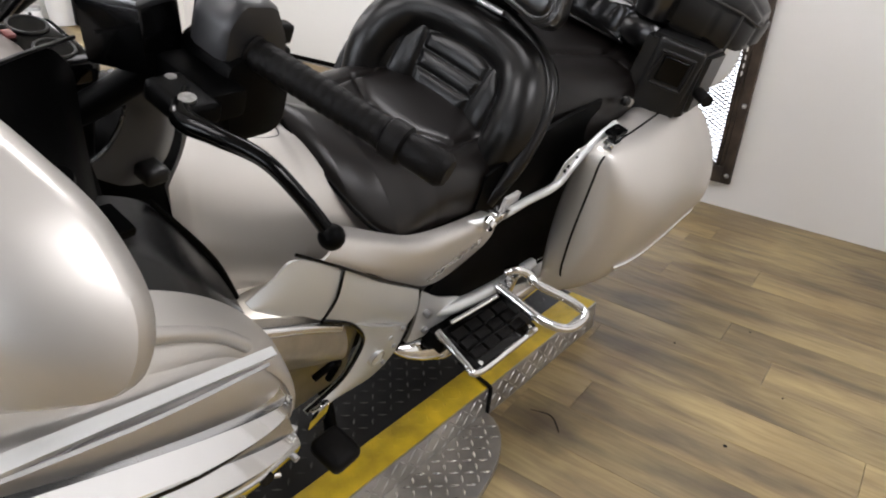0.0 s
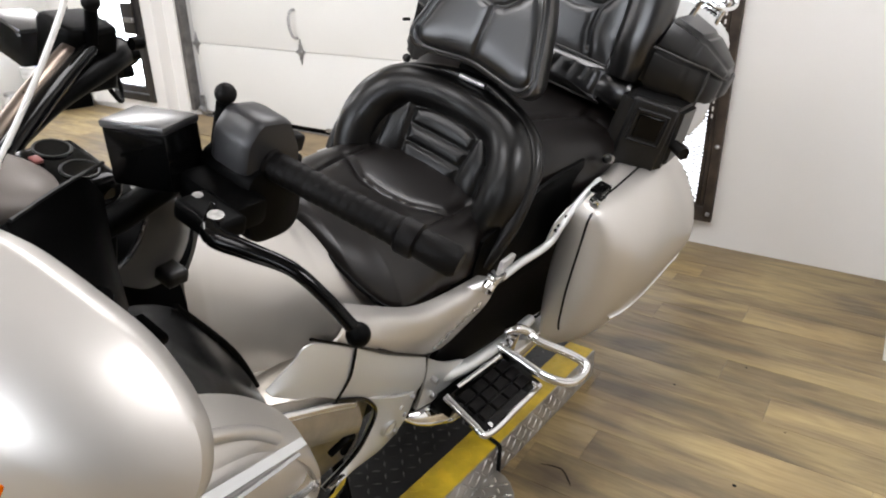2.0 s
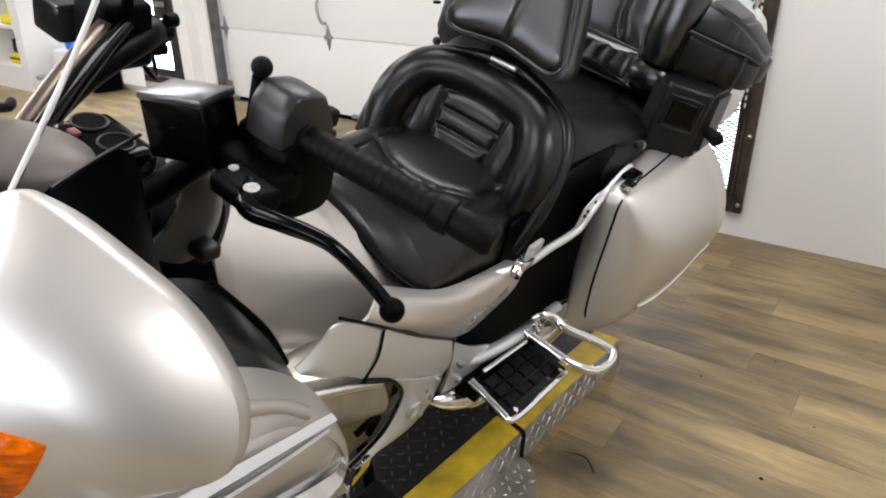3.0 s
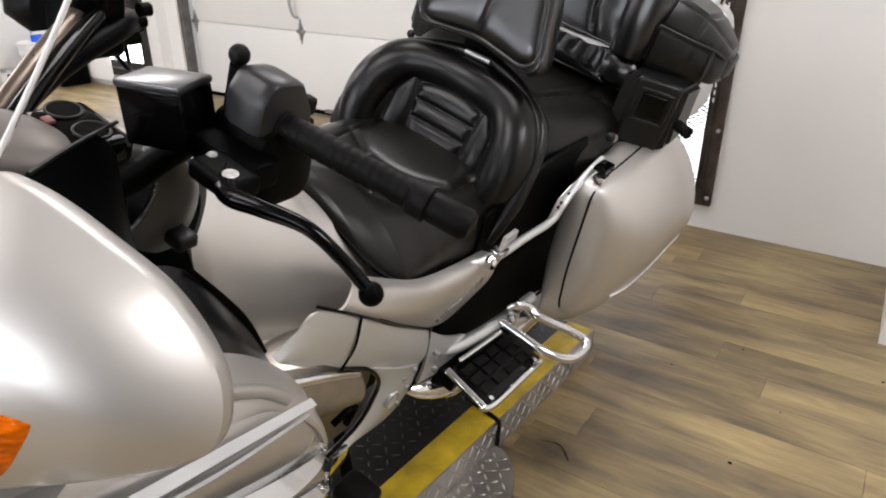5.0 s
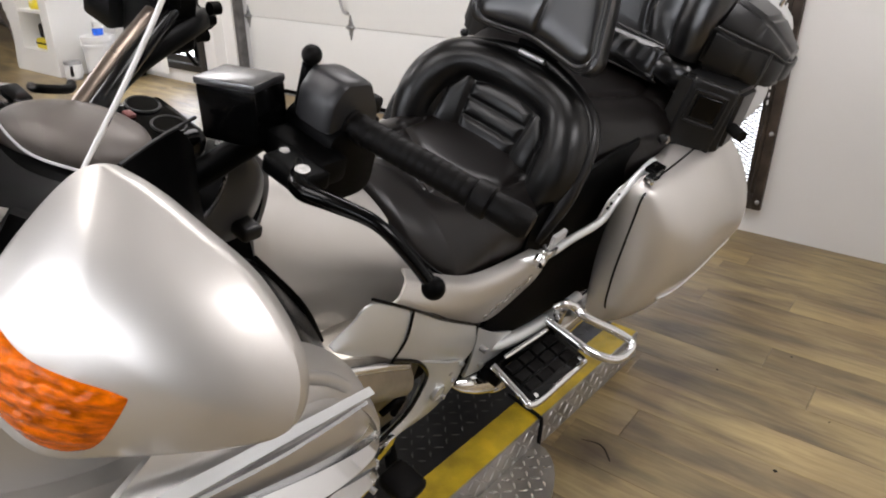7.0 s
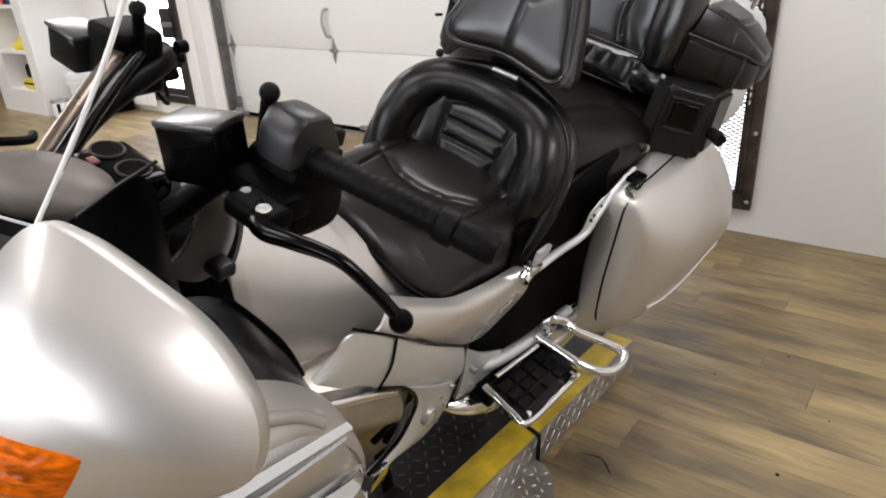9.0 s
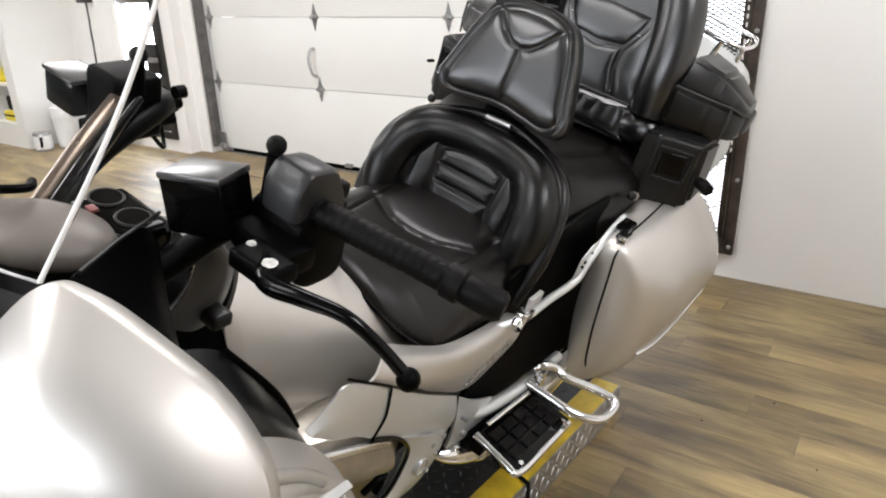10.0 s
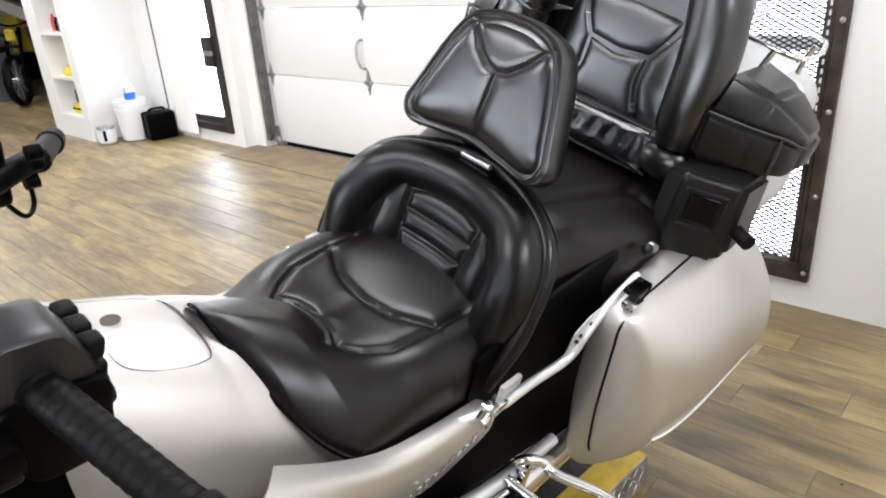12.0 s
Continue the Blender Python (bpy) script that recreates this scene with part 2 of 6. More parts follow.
    sr.inputs["From Min"].default_value, sr.inputs["From Max"].default_value = 0.10, 0.21
    sr.inputs["To Min"].default_value, sr.inputs["To Max"].default_value = 0.85, 0.0
    nt.links.new(wm.outputs[0], sr.inputs["Value"])
    worn = nt.nodes.new("ShaderNodeMix")
    worn.data_type, worn.blend_type = "RGBA", "MULTIPLY"
    worn.inputs["B"].default_value = (0.42, 0.38, 0.36, 1)
    nt.links.new(sr.outputs[0], worn.inputs["Factor"])
    nt.links.new(dirt.outputs["Result"], worn.inputs["A"])
    nt.links.new(worn.outputs["Result"], b.inputs["Base Color"])
    rr = nt.nodes.new("ShaderNodeMapRange")
    rr.inputs["To Min"].default_value, rr.inputs["To Max"].default_value = 0.40, 0.52
    b.inputs["Specular IOR Level"].default_value = 0.8
    nt.links.new(fine, rr.inputs["Value"])
    nt.links.new(rr.outputs[0], b.inputs["Roughness"])
    bp = nt.nodes.new("ShaderNodeBump")
    bp.inputs["Strength"].default_value, bp.inputs["Distance"].default_value = 0.12, 0.002
    nt.links.new(fine, bp.inputs["Height"])
    nt.links.new(bp.outputs[0], b.inputs["Normal"])
    return m


WOOD = wood_mat()

# ---- building helpers ----


def part(name, bm, material, parent=None, label="", smooth=True, kind=""):
    """Links a bmesh as one mesh object under a thing."""
    me = bpy.data.meshes.new(name)
    bmesh.ops.recalc_face_normals(bm, faces=bm.faces)
    bm.to_mesh(me)
    bm.free()
    for p in me.polygons:
        p.use_smooth = smooth
    me.materials.append(material)
    if smooth:
        me.set_sharp_from_angle(angle=radians(38))
    ob = new(name, me)
    ob.parent = parent
    return tagged(ob, label, "", "", kind)


def thing(name, m=None, label="", category="", group="", kind=""):
    ob = new(name)
    ob.empty_display_size = 0.05
    if m is not None:
        ob.matrix_world = m
    return tagged(ob, label, category, group, kind)


def box_into(bm, c, s, m=None, bevel=0.0, seg=2):
    r = bmesh.ops.create_cube(bm, size=1.0)
    vs = r["verts"]
    bmesh.ops.transform(bm, matrix=(m or Matrix()) @ Matrix.Translation(c) @ Matrix.Diagonal((*s, 1)), verts=vs)
    if bevel:
        es = {e for v in vs for e in v.link_edges}
        bmesh.ops.bevel(bm, geom=list(es), offset=bevel, segments=seg, profile=0.6, affect="EDGES")
    return vs


def boxm(c, s, m=None, bevel=0.0, seg=2):
    bm = bmesh.new()
    box_into(bm, c, s, m, bevel, seg)
    return bm


def span(x0, x1, y0, y1, z0, z1, bevel=0.0):
    return boxm(((x0 + x1) / 2, (y0 + y1) / 2, (z0 + z1) / 2), (x1 - x0, y1 - y0, z1 - z0), None, bevel)


def cyl_into(bm, a, b, r, r2=None, seg=20):
    a, b = Vector(a), Vector(b)
    d = b - a
    m = Matrix.Translation((a + b) / 2) @ d.to_track_quat("Z", "Y").to_matrix().to_4x4()
    bmesh.ops.create_cone(bm, cap_ends=True, segments=seg, radius1=r, radius2=r if r2 is None else r2, depth=d.length, matrix=m)


def cylm(a, b, r, r2=None, seg=20):
    bm = bmesh.new()
    cyl_into(bm, a, b, r, r2, seg)
    return bm


def spl(pts, n, closed=False):
    """n points of a smooth line through pts."""
    p = [Vector(q) for q in pts]
    k = len(p)
    out = []
    segs = k if closed else k - 1
    for i in range(n):
        t = i / (n if closed else n - 1) * segs
        j = min(int(t), segs - 1)
        f = t - j
        if closed:
            a, b, c, d = p[(j - 1) % k], p[j % k], p[(j + 1) % k], p[(j + 2) % k]
        else:
            a, b, c, d = p[max(j - 1, 0)], p[j], p[min(j + 1, k - 1)], p[min(j + 2, k - 1)]
        out.append(0.5 * ((2 * b) + (c - a) * f + (2 * a - 5 * b + 4 * c - d) * f * f + (3 * b - a - 3 * c + d) * f ** 3))
    return out


def loft(rings, closed=True, caps=True):
    bm = bmesh.new()
    vs = [[bm.verts.new(p) for p in r] for r in rings]
    n = len(rings[0])
    for a, b in zip(vs, vs[1:]):
        for i in range(n if closed else n - 1):
            bm.faces.new((a[i], a[(i + 1) % n], b[(i + 1) % n], b[i]))
    if caps and closed:
        bm.faces.new(vs[0])
        bm.faces.new(vs[-1])
    return bm


def tube(pts, r, n=24, seg=12, closed=False, radii=None):
    """A round bar along a smooth line."""
    line = spl(pts, n, closed)
    rings, up = [], Vector((0.13, 0.2, 0.97))
    for i, p in enumerate(line):
        if closed:
            d = line[(i + 1) % n] - line[i - 1]
        else:
            d = line[min(i + 1, n - 1)] - line[max(i - 1, 0)]
        d.normalize()
        x = d.cross(up).normalized()
        y = x.cross(d)
        rr = r if radii is None else spl([(q, 0, 0) for q in radii], n)[i].x
        rings.append([p + rr * (math.cos(a) * x + math.sin(a) * y) for a in (2 * math.pi * k / seg for k in range(seg))])
    if closed:
        rings.append(rings[0])
    bm = loft(rings, True, not closed)
    if closed:
        bmesh.ops.remove_doubles(bm, verts=bm.verts, dist=1e-6)
    return bm


def sheet(rows, thick, flip=False):
    """A panel of some thickness over a grid of points."""
    bm = bmesh.new()
    vs = [[bm.verts.new(p) for p in r] for r in rows]
    for a, b in zip(vs, vs[1:]):
        for i in range(len(a) - 1):
            bm.faces.new((a[i], a[i + 1], b[i + 1], b[i]))
    bmesh.ops.recalc_face_normals(bm, faces=bm.faces)
    bmesh.ops.solidify(bm, geom=bm.faces[:], thickness=-thick if flip else thick)
    return bm


def patch(edges, nu=14, nv=14):
    """A smooth grid between lines of points: each line is one row of control points, top to bottom."""
    rows = [spl(e, nu) for e in edges]
    cols = [spl([r[i] for r in rows], nv) for i in range(nu)]
    return [[cols[i][j] for i in range(nu)] for j in range(nv)]


def seg_dist(p, a, b):
    ab = b - a
    t = max(0.0, min(1.0, (p - a).dot(ab) / max(ab.length_squared, 1e-12)))
    return (p - a - t * ab).length


def cushion(outline, m, thick, puff, seams=(), wrap=0.0, groove=0.012, gw=0.008, rings=40, n=168, power=2.6, bow=0.0, edge=0.6):
    """An upholstered pad: outline in its own plane, front towards +z, with sewn grooves and a wrapped-round shape."""
    line = [Vector((p.x, p.y, 0)) for p in spl([(a, b, 0) for a, b in outline], n, True)]
    c = sum(line, Vector()) / n
    sm = [[Vector((a, b, 0)) for a, b in s] for s in seams]
    rows = []

    def place(q, z):
        z += wrap * q.x * q.x + bow * q.y * q.y
        return m @ Vector((q.x, q.y, z))

    for k in range(rings + 1):
        r = (k / rings) ** 0.85
        row = []
        for p in line:
            q = c + (p - c) * max(r, 0.002)
            z = puff * (1 - r ** power) ** edge if r < 1 else 0.0
            if sm:
                d = min(seg_dist(q, a, b) for s in sm for a, b in zip(s, s[1:]))
                z -= groove * math.exp(-(d / gw) ** 2) * (1 if r < 0.985 else 0)
                z -= groove * 0.7 * math.exp(-(d / (gw * 3)) ** 2) * (1 if r < 0.985 else 0)
            row.append(place(q, z))
        rows.append(row)
    for f, s in ((0.25, 1.012), (0.6, 1.015), (0.9, 0.99), (1.0, 0.94)):
        rows.append([place(c + (p - c) * s, -thick * f) for p in line])
    rows.append([place(c + (p - c) * 0.3, -thick) for p in line])
    return loft(rows, True, True)


def plate(outline, thick, bevel=0.003, round_by=0):
    """A flat-sided panel from its corner points, extruded along its normal, with softened edges."""
    p = [Vector(q) for q in outline]
    n = Vector()
    for i in range(len(p)):
        n += (p[i] - p[0]).cross(p[(i + 1) % len(p)] - p[0])
    n.normalize()
    bm = loft([p, [q - n * thick for q in p]])
    bmesh.ops.recalc_face_normals(bm, faces=bm.faces)
    if bevel:
        bmesh.ops.bevel(bm, geom=bm.edges[:], offset=bevel, segments=2, profile=0.6, affect="EDGES")
    return bm


def ribbon(line_a, line_b, n=24, crown=0.0, m=7):
    """A smooth band between two lines, arched by crown in x."""
    pa, pb = spl(line_a, n), spl(line_b, n)
    return [[pa[i].lerp(pb[i], k / (m - 1)) + Vector((crown * math.sin(math.pi * k / (m - 1)), 0, 0)) for i in range(n)] for k in range(m)]


def lathe(prof, seg=32, m=Matrix()):
    rings = [[m @ Vector((r * math.cos(2 * math.pi * k / seg), r * math.sin(2 * math.pi * k / seg), z)) for k in range(seg)] for r, z in prof]
    return loft(rings)

# ---- the room ----
H = 3.1


def wall(name, boxes, material=WHITE, label="white painted plaster wall"):
    bm = bmesh.new()
    for x0, x1, y0, y1, z0, z1 in boxes:
        box_into(bm, ((x0 + x1) / 2, (y0 + y1) / 2, (z0 + z1) / 2), (x1 - x0, y1 - y0, z1 - z0))
    ob = part(name, bm, material, None, label, smooth=False, kind="structure")
    ob["category"] = "wall"
    return ob


WIN_X0, WIN_X1, WIN_Z0, WIN_Z1, WIN_Y = -1.20, -0.505, 0.125, 2.35, 3.27
wall("wall_north", [(-1.46, WIN_X0, WIN_Y, 4.1, 0, H), (WIN_X1, 0.29, WIN_Y, 3.45, 0, H), (WIN_X0, WIN_X1, WIN_Y, 3.45, 0, WIN_Z0), (WIN_X0, WIN_X1, WIN_Y, 3.45, WIN_Z1, H)])
wall("wall_return", [(0.268, 3.6, 2.555, 3.45, 0, H)], label="white painted wall corner that juts into the room")
wall("wall_door_head", [(-5.10, -1.46, 3.93, 4.1, 2.28, H)])
DR_X0, DR_X1, DR_Z0, DR_Z1, DR_Y = -6.52, -5.40, 0.115, 1.44, 3.69
wall("wall_northwest", [(DR_X1, -5.25, DR_Y, 4.1, 0, H), (-5.25, -5.10, 3.80, 4.1, 0, H), (DR_X0, DR_X1, DR_Y, 3.88, 0, DR_Z0), (DR_X0, DR_X1, DR_Y, 3.88, DR_Z1, H), (-7.0, DR_X0, DR_Y, 3.88, 0, H)])
wall("wall_south", [(-14.2, 3.8, -3.4, -3.2, 0, H)], BACKW, "unseen rear wall, darkened to shape reflections")
wall("wall_east", [(3.6, 3.8, -0.9, 3.45, 0, H)])
# split from wall_east and greyed only to darken the mirror's reflection
wall("wall_southeast", [(3.6, 3.8, -3.2, -0.9, 0, H)], CEIL, "unseen rear side wall, greyed to shape reflections")
wall("wall_west", [(-14.2, -14.0, -3.2, 6.2, 0, H)])
wall("wall_lintel", [(-14.0, -7.87, 3.06, 3.26, 1.5, H)], label="white wall above the low storage opening")
wall("wall_far", [(-14.0, -7.7, 6.0, 6.2, 0, H), (-7.9, -7.7, 3.41, 6.0, 0, H)])
# out of view; its grey tone only deepens what the bike reflects
ceil = part("ceiling", span(-14.2, 3.8, -3.4, 6.2, H, H + 0.15), CEIL, None, "unseen flat ceiling, greyed to shape reflections", smooth=False, kind="structure")
ceil["category"] = "ceiling"
slab = part("ground", span(-14.2, 3.8, -3.4, 6.2, -0.2, -0.012), CONC, None, "concrete slab under the plank floor", smooth=False, kind="structure")
slab["category"] = "floor"

# garage door of four hinged panels in its tracks
gdoor = thing("garage_door", None, "white sectional garage door with steel hinges and a pull handle", "garage door")
edges = (0.045, 0.630, 1.166, 1.70, 2.24)
for z0, z1 in zip(edges, edges[1:]):
    bm = span(-5.02, -1.47, 3.905, 3.945, z0 + 0.002, z1 - 0.002, 0.004)
    part("panel", bm, DOORP, gdoor)
part("bottom_seal", span(-5.0, -1.48, 3.90, 3.935, 0.004, 0.047, 0.006), BLACK, gdoor, "black rubber bottom seal")
part("seal_rail", span(-5.0, -1.48, 3.885, 3.90, 0.002, 0.016, 0.002), GALV, gdoor, "bare metal strip along the seal")


def door_hinge(x, z):
    bm = bmesh.new()
    pts = [(0, 0.095), (0.022, 0.02), (0.048, 0), (0.022, -0.02), (0, -0.095), (-0.022, -0.02), (-0.048, 0), (-0.022, 0.02)]
    rows = [[(x + a, y, z + b) for a, b in pts] for y in (3.905, 3.898)]
    g = loft(rows)
    cyl_into(g, (x - 0.035, 3.892, z), (x + 0.035, 3.892, z), 0.011)
    for dz in (0.05, -0.05):
        cyl_into(g, (x, 3.90, z + dz), (x, 3.888, z + dz), 0.008, seg=8)
    box_into(g, (x, 3.885, z), (0.03, 0.018, 0.03), None, 0.003)
    bm.free()
    part("hinge", g, GALV, gdoor, "galvanised steel hinge plate")


for z in (0.630, 1.166, 1.70):
    for x in (-5.00, -3.77, -2.55):
        door_hinge(x, z)
part("handle", tube([(-3.80, 3.90, 0.94), (-3.81, 3.86, 0.92), (-3.82, 3.85, 0.84), (-3.80, 3.86, 0.75), (-3.79, 3.90, 0.73)], 0.011), GALV, gdoor, "bent steel pull handle")
track = thing("door_track", None, "galvanised steel garage door track with bracket", "door track")
bm = span(-5.088, -5.058, 3.823, 3.90, 0.06, 2.5, 0.004)
part("rail", bm, TRACKM, track)
part("lip", span(-5.095, -5.05, 3.815, 3.823, 0.06, 2.5), TRACKM, track)
bm = boxm((-5.02, 3.885, 0.10), (0.07, 0.012, 0.17), None, 0.003)
box_into(bm, (-4.97, 3.88, 0.045), (0.12, 0.02, 0.03), None, 0.003)
cyl_into(bm, (-5.03, 3.86, 0.07), (-4.98, 3.86, 0.07), 0.024)
part("bracket", bm, GALV, track, "bottom roller bracket")
part("latch", boxm((-3.52, 3.885, 0.055), (0.07, 0.03, 0.03), None, 0.004), GALV, gdoor)
thr = part("threshold", span(-5.24, -1.47, 3.42, 3.89, -0.011, 0.006, 0.001), CONC, None, "worn brown concrete patch before the garage door", smooth=False, kind="structure")
thr["category"] = "floor"

# barred window with expanded metal
wnd = thing("window_1", None, "dark rusty steel window frame with expanded metal mesh", "window", kind="structure")
fy0, fy1 = WIN_Y - 0.03, WIN_Y + 0.03


def bar(name, x0, x1, y0, y1, z0, z1, material, parent, label="", bevel=0.003):
    return part(name, span(x0, x1, y0, y1, z0, z1, bevel), material, parent, label)


bar("frame_side", WIN_X1 - 0.042, WIN_X1, fy0, fy1, WIN_Z0, WIN_Z1, RUST, wnd)
bar("frame_side", WIN_X0, WIN_X0 + 0.042, fy0, fy1, WIN_Z0, WIN_Z1, RUST, wnd)
bar("frame_bottom", WIN_X0 + 0.042, WIN_X1 - 0.042, fy0, fy1, WIN_Z0, WIN_Z0 + 0.075, RUST, wnd)
bar("frame_top", WIN_X0 + 0.042, WIN_X1 - 0.042, fy0, fy1, WIN_Z1 - 0.05, WIN_Z1, RUST, wnd)
bar("mesh_holder", WIN_X1 - 0.062, WIN_X1 - 0.045, fy0 + 0.008, fy1, WIN_Z0 + 0.075, WIN_Z1 - 0.05, RUST, wnd, "rusty steel batten")
bar("mesh_holder", WIN_X1 - 0.084, WIN_X1 - 0.066, fy0 + 0.014, fy1, WIN_Z0 + 0.075, WIN_Z1 - 0.05, RUST, wnd)
for z in (0.165, 0.494, 0.823, 1.149, 1.48, 1.81, 2.14):
    bm = bmesh.new()
    bmesh.ops.create_uvsphere(bm, u_segments=10, v_segments=6, radius=0.011, matrix=Matrix.Translation((WIN_X1 - 0.018, fy0, z)))
    part("bolt", bm, GALV, wnd)
# zip-like row of light ties beside the batten
for i in range(40):
    z = 0.62 + i * 0.034
    bar("tie", WIN_X1 - 0.066, WIN_X1 - 0.060, fy0 + 0.002, fy0 + 0.010, z, z + 0.018, WHITE2, wnd, "", 0)
# expanded metal: slanted strands in two directions
bm = bmesh.new()
x0, x1, z0, z1 = WIN_X0 + 0.04, WIN_X1 - 0.07, WIN_Z0 + 0.06, WIN_Z1 - 0.04
pitch_x, pitch_z = 0.036, 0.019
slope = pitch_z / pitch_x
width = x1 - x0
k = -int(width * slope / pitch_z) - 1
while z0 + k * pitch_z < z1:
    for sgn in (1, -1):
        za = z0 + k * pitch_z + (0 if sgn > 0 else width * slope)
        pa, pb = Vector((x0, WIN_Y + 0.02, za)), Vector((x1, WIN_Y + 0.02, za + sgn * width * slope))
        d = pb - pa
        t0, t1 = 0.0, 1.0
        for lim, up in ((z0, True), (z1, False)):
            t = (lim - pa.z) / d.z
            if (d.z > 0) == up:
                t0 = max(t0, t)
            else:
                t1 = min(t1, t)
        if t1 - t0 > 0.02:
            q0, q1 = pa + d * t0, pa + d * t1
            ang = math.atan2(d.z, d.x)
            mm = Matrix.Translation((q0 + q1) / 2) @ Matrix.Rotation(-ang, 4, "Y")
            box_into(bm, (0, 0, 0), ((q1 - q0).length, 0.004, 0.0060), mm)
    k += 1
part("metal_mesh", bm, MESH, wnd, "diamond expanded metal mesh", smooth=False, kind="stuff")
pn = part("pane", span(WIN_X0 + 0.03, WIN_X1 - 0.03, WIN_Y + 0.05, WIN_Y + 0.056, WIN_Z0 + 0.03, WIN_Z1 - 0.03), PANE, wnd)
pn.visible_shadow = False
part("sill_beam", span(WIN_X0 + 0.03, WIN_X1 - 0.03, WIN_Y + 0.075, WIN_Y + 0.10, 1.03, 1.08), WHITE2, wnd, "pale crossbar behind the pane")
bd = part("backdrop", span(-1.6, -0.1, 3.75, 3.76, -0.2, 2.7), OUTSIDE, None, "overexposed daylight outside the window", smooth=False, kind="structure")
bd["category"] = "backdrop"

# glazed door with dark frame and hanging white strip curtain
gd = thing("door_1", None, "glazed entrance door with dark metal frame and white blind", "door", kind="structure")
dy0, dy1 = DR_Y - 0.025, DR_Y + 0.05
bar("frame_side", DR_X0, DR_X0 + 0.06, dy0, dy1, DR_Z0, DR_Z1, DARKFR, gd)
bar("frame_side", DR_X1 - 0.06, DR_X1, dy0, dy1, DR_Z0, DR_Z1, DARKFR, gd)
bar("frame_top", DR_X0 + 0.06, DR_X1 - 0.06, dy0, dy1, DR_Z1 - 0.07, DR_Z1, DARKFR, gd)
bar("frame_bottom", DR_X0 + 0.06, DR_X1 - 0.06, dy0, dy1, DR_Z0, DR_Z0 + 0.06, DARKFR, gd)
leaf = part("door_leaf", span(DR_X1 - 0.125, DR_X1 - 0.07, dy0 + 0.02, dy1, DR_Z0 + 0.07, DR_Z1 - 0.08, 0.004), DARKFR, gd)
bar("bottom_rail", DR_X0 + 0.07, DR_X1 - 0.125, dy0 + 0.02, dy1, DR_Z0 + 0.07, DR_Z0 + 0.13, DARKFR, gd)
bar("top_rail", DR_X0 + 0.07, DR_X1 - 0.125, dy0 + 0.02, dy1, DR_Z1 - 0.15, DR_Z1 - 0.08, GALV, gd, "brushed metal top rail")
bar("lock_plate", DR_X1 - 0.23, DR_X1 - 0.07, dy0 - 0.02, dy0 + 0.015, 0.70, 0.955, DARKFR, gd, "dark push plate with lock", 0.006)
bar("lock_case", DR_X1 - 0.18, DR_X1 - 0.05, dy0 - 0.05, dy0 - 0.02, 0.80, 0.84, GALV, gd, "bright metal latch", 0.006)
bar("door_closer", DR_X0 - 0.02, DR_X0 + 0.20, dy0 - 0.07, dy0, DR_Z1 - 0.13, DR_Z1 - 0.04, DARKFR, gd, "dark door closer", 0.01)
bar("stop_post", -5.98, -5.93, dy0 + 0.02, dy1, DR_Z0 + 0.13, DR_Z1 - 0.15, WHITE2, gd, "pale glazing post")
pn = part("pane", span(DR_X0 + 0.06, DR_X1 - 0.12, DR_Y + 0.01, DR_Y + 0.016, DR_Z0 + 0.12, DR_Z1 - 0.14), PANE, gd)
pn.visible_shadow = False
rows = []
for j in range(2):
    rows.append([(-6.44 + i * 0.46 / 30, dy0 - 0.02 + 0.012 * math.sin(i * 1.3), 1.36 if j == 0 else 0.06) for i in range(31)])
cur = part("strip_blind", sheet(rows, 0.004), WHITE2, gd, "white hanging fabric blind")
bd = part("backdrop", span(-7.1, -5.0, 4.15, 4.16, -0.2, 2.6), OUTSIDE, None, "overexposed daylight outside the glazed door", smooth=False, kind="structure")
bd["category"] = "backdrop"

# built-in shelf
shelf = thing("built_in_shelf", None, "white built-in wall shelf with tools and boxes", "shelf")
SX0, SX1, SY = -7.86, -6.90, 3.05
OX0, OX1 = -7.60, -7.06
part("side_panel", span(SX0, OX0, SY, SY + 0.36, 0, H), WHITE2, shelf, smooth=False)
part("side_panel", span(OX1, SX1, SY, SY + 0.64, 0, H), WHITE2, shelf, smooth=False)
part("back_panel", span(OX0, OX1, SY + 0.34, SY + 0.36, 0, H), WHITE2, shelf, smooth=False)
part("plinth", span(OX0, OX1, SY, SY + 0.34, 0, 0.23), WHITE2, shelf, smooth=False)
for z in (0.61, 1.03, 1.46, 1.9):
    part("shelf_board", span(OX0, OX1, SY + 0.005, SY + 0.34, z - 0.025, z), WHITE2, shelf, smooth=False)

# ceiling light panels and the wide opening behind the camera
for lx, ly, _ in PANELS:
    cl = thing("ceiling_light", pose(lx, ly, H), "square white ceiling light panel", "ceiling light", "ceiling lights")
    part("housing", span(-0.63, 0.63, -0.63, 0.63, -0.03, 0, 0.006), WHITE2, cl)
    part("diffuser", span(-0.58, 0.58, -0.58, 0.58, -0.036, -0.03), TUBE, cl, "glowing diffuser")
sw_ = thing("window_2", None, "two bright glazed openings in the rear wall", "window", kind="structure")
for x0, x1, z0, z1 in ((-5.10, -2.13, 1.20, 2.70), (-2.07, 0.90, 1.20, 2.70)):
    part("window_frame", span(x0 - 0.06, x1 + 0.06, -3.2, -3.15, z0 - 0.06, z0), DARKFR, sw_)
    part("window_frame", span(x0 - 0.06, x1 + 0.06, -3.2, -3.15, z1, z1 + 0.06), DARKFR, sw_)
    for x in (x0 - 0.06, x1):
        part("window_frame", span(x, x + 0.06, -3.2, -3.15, z0, z1), DARKFR, sw_)
    part("bright_pane", span(x0, x1, -3.198, -3.19, z0, z1), SOUTHPANE, sw_, "overexposed daylight outside")

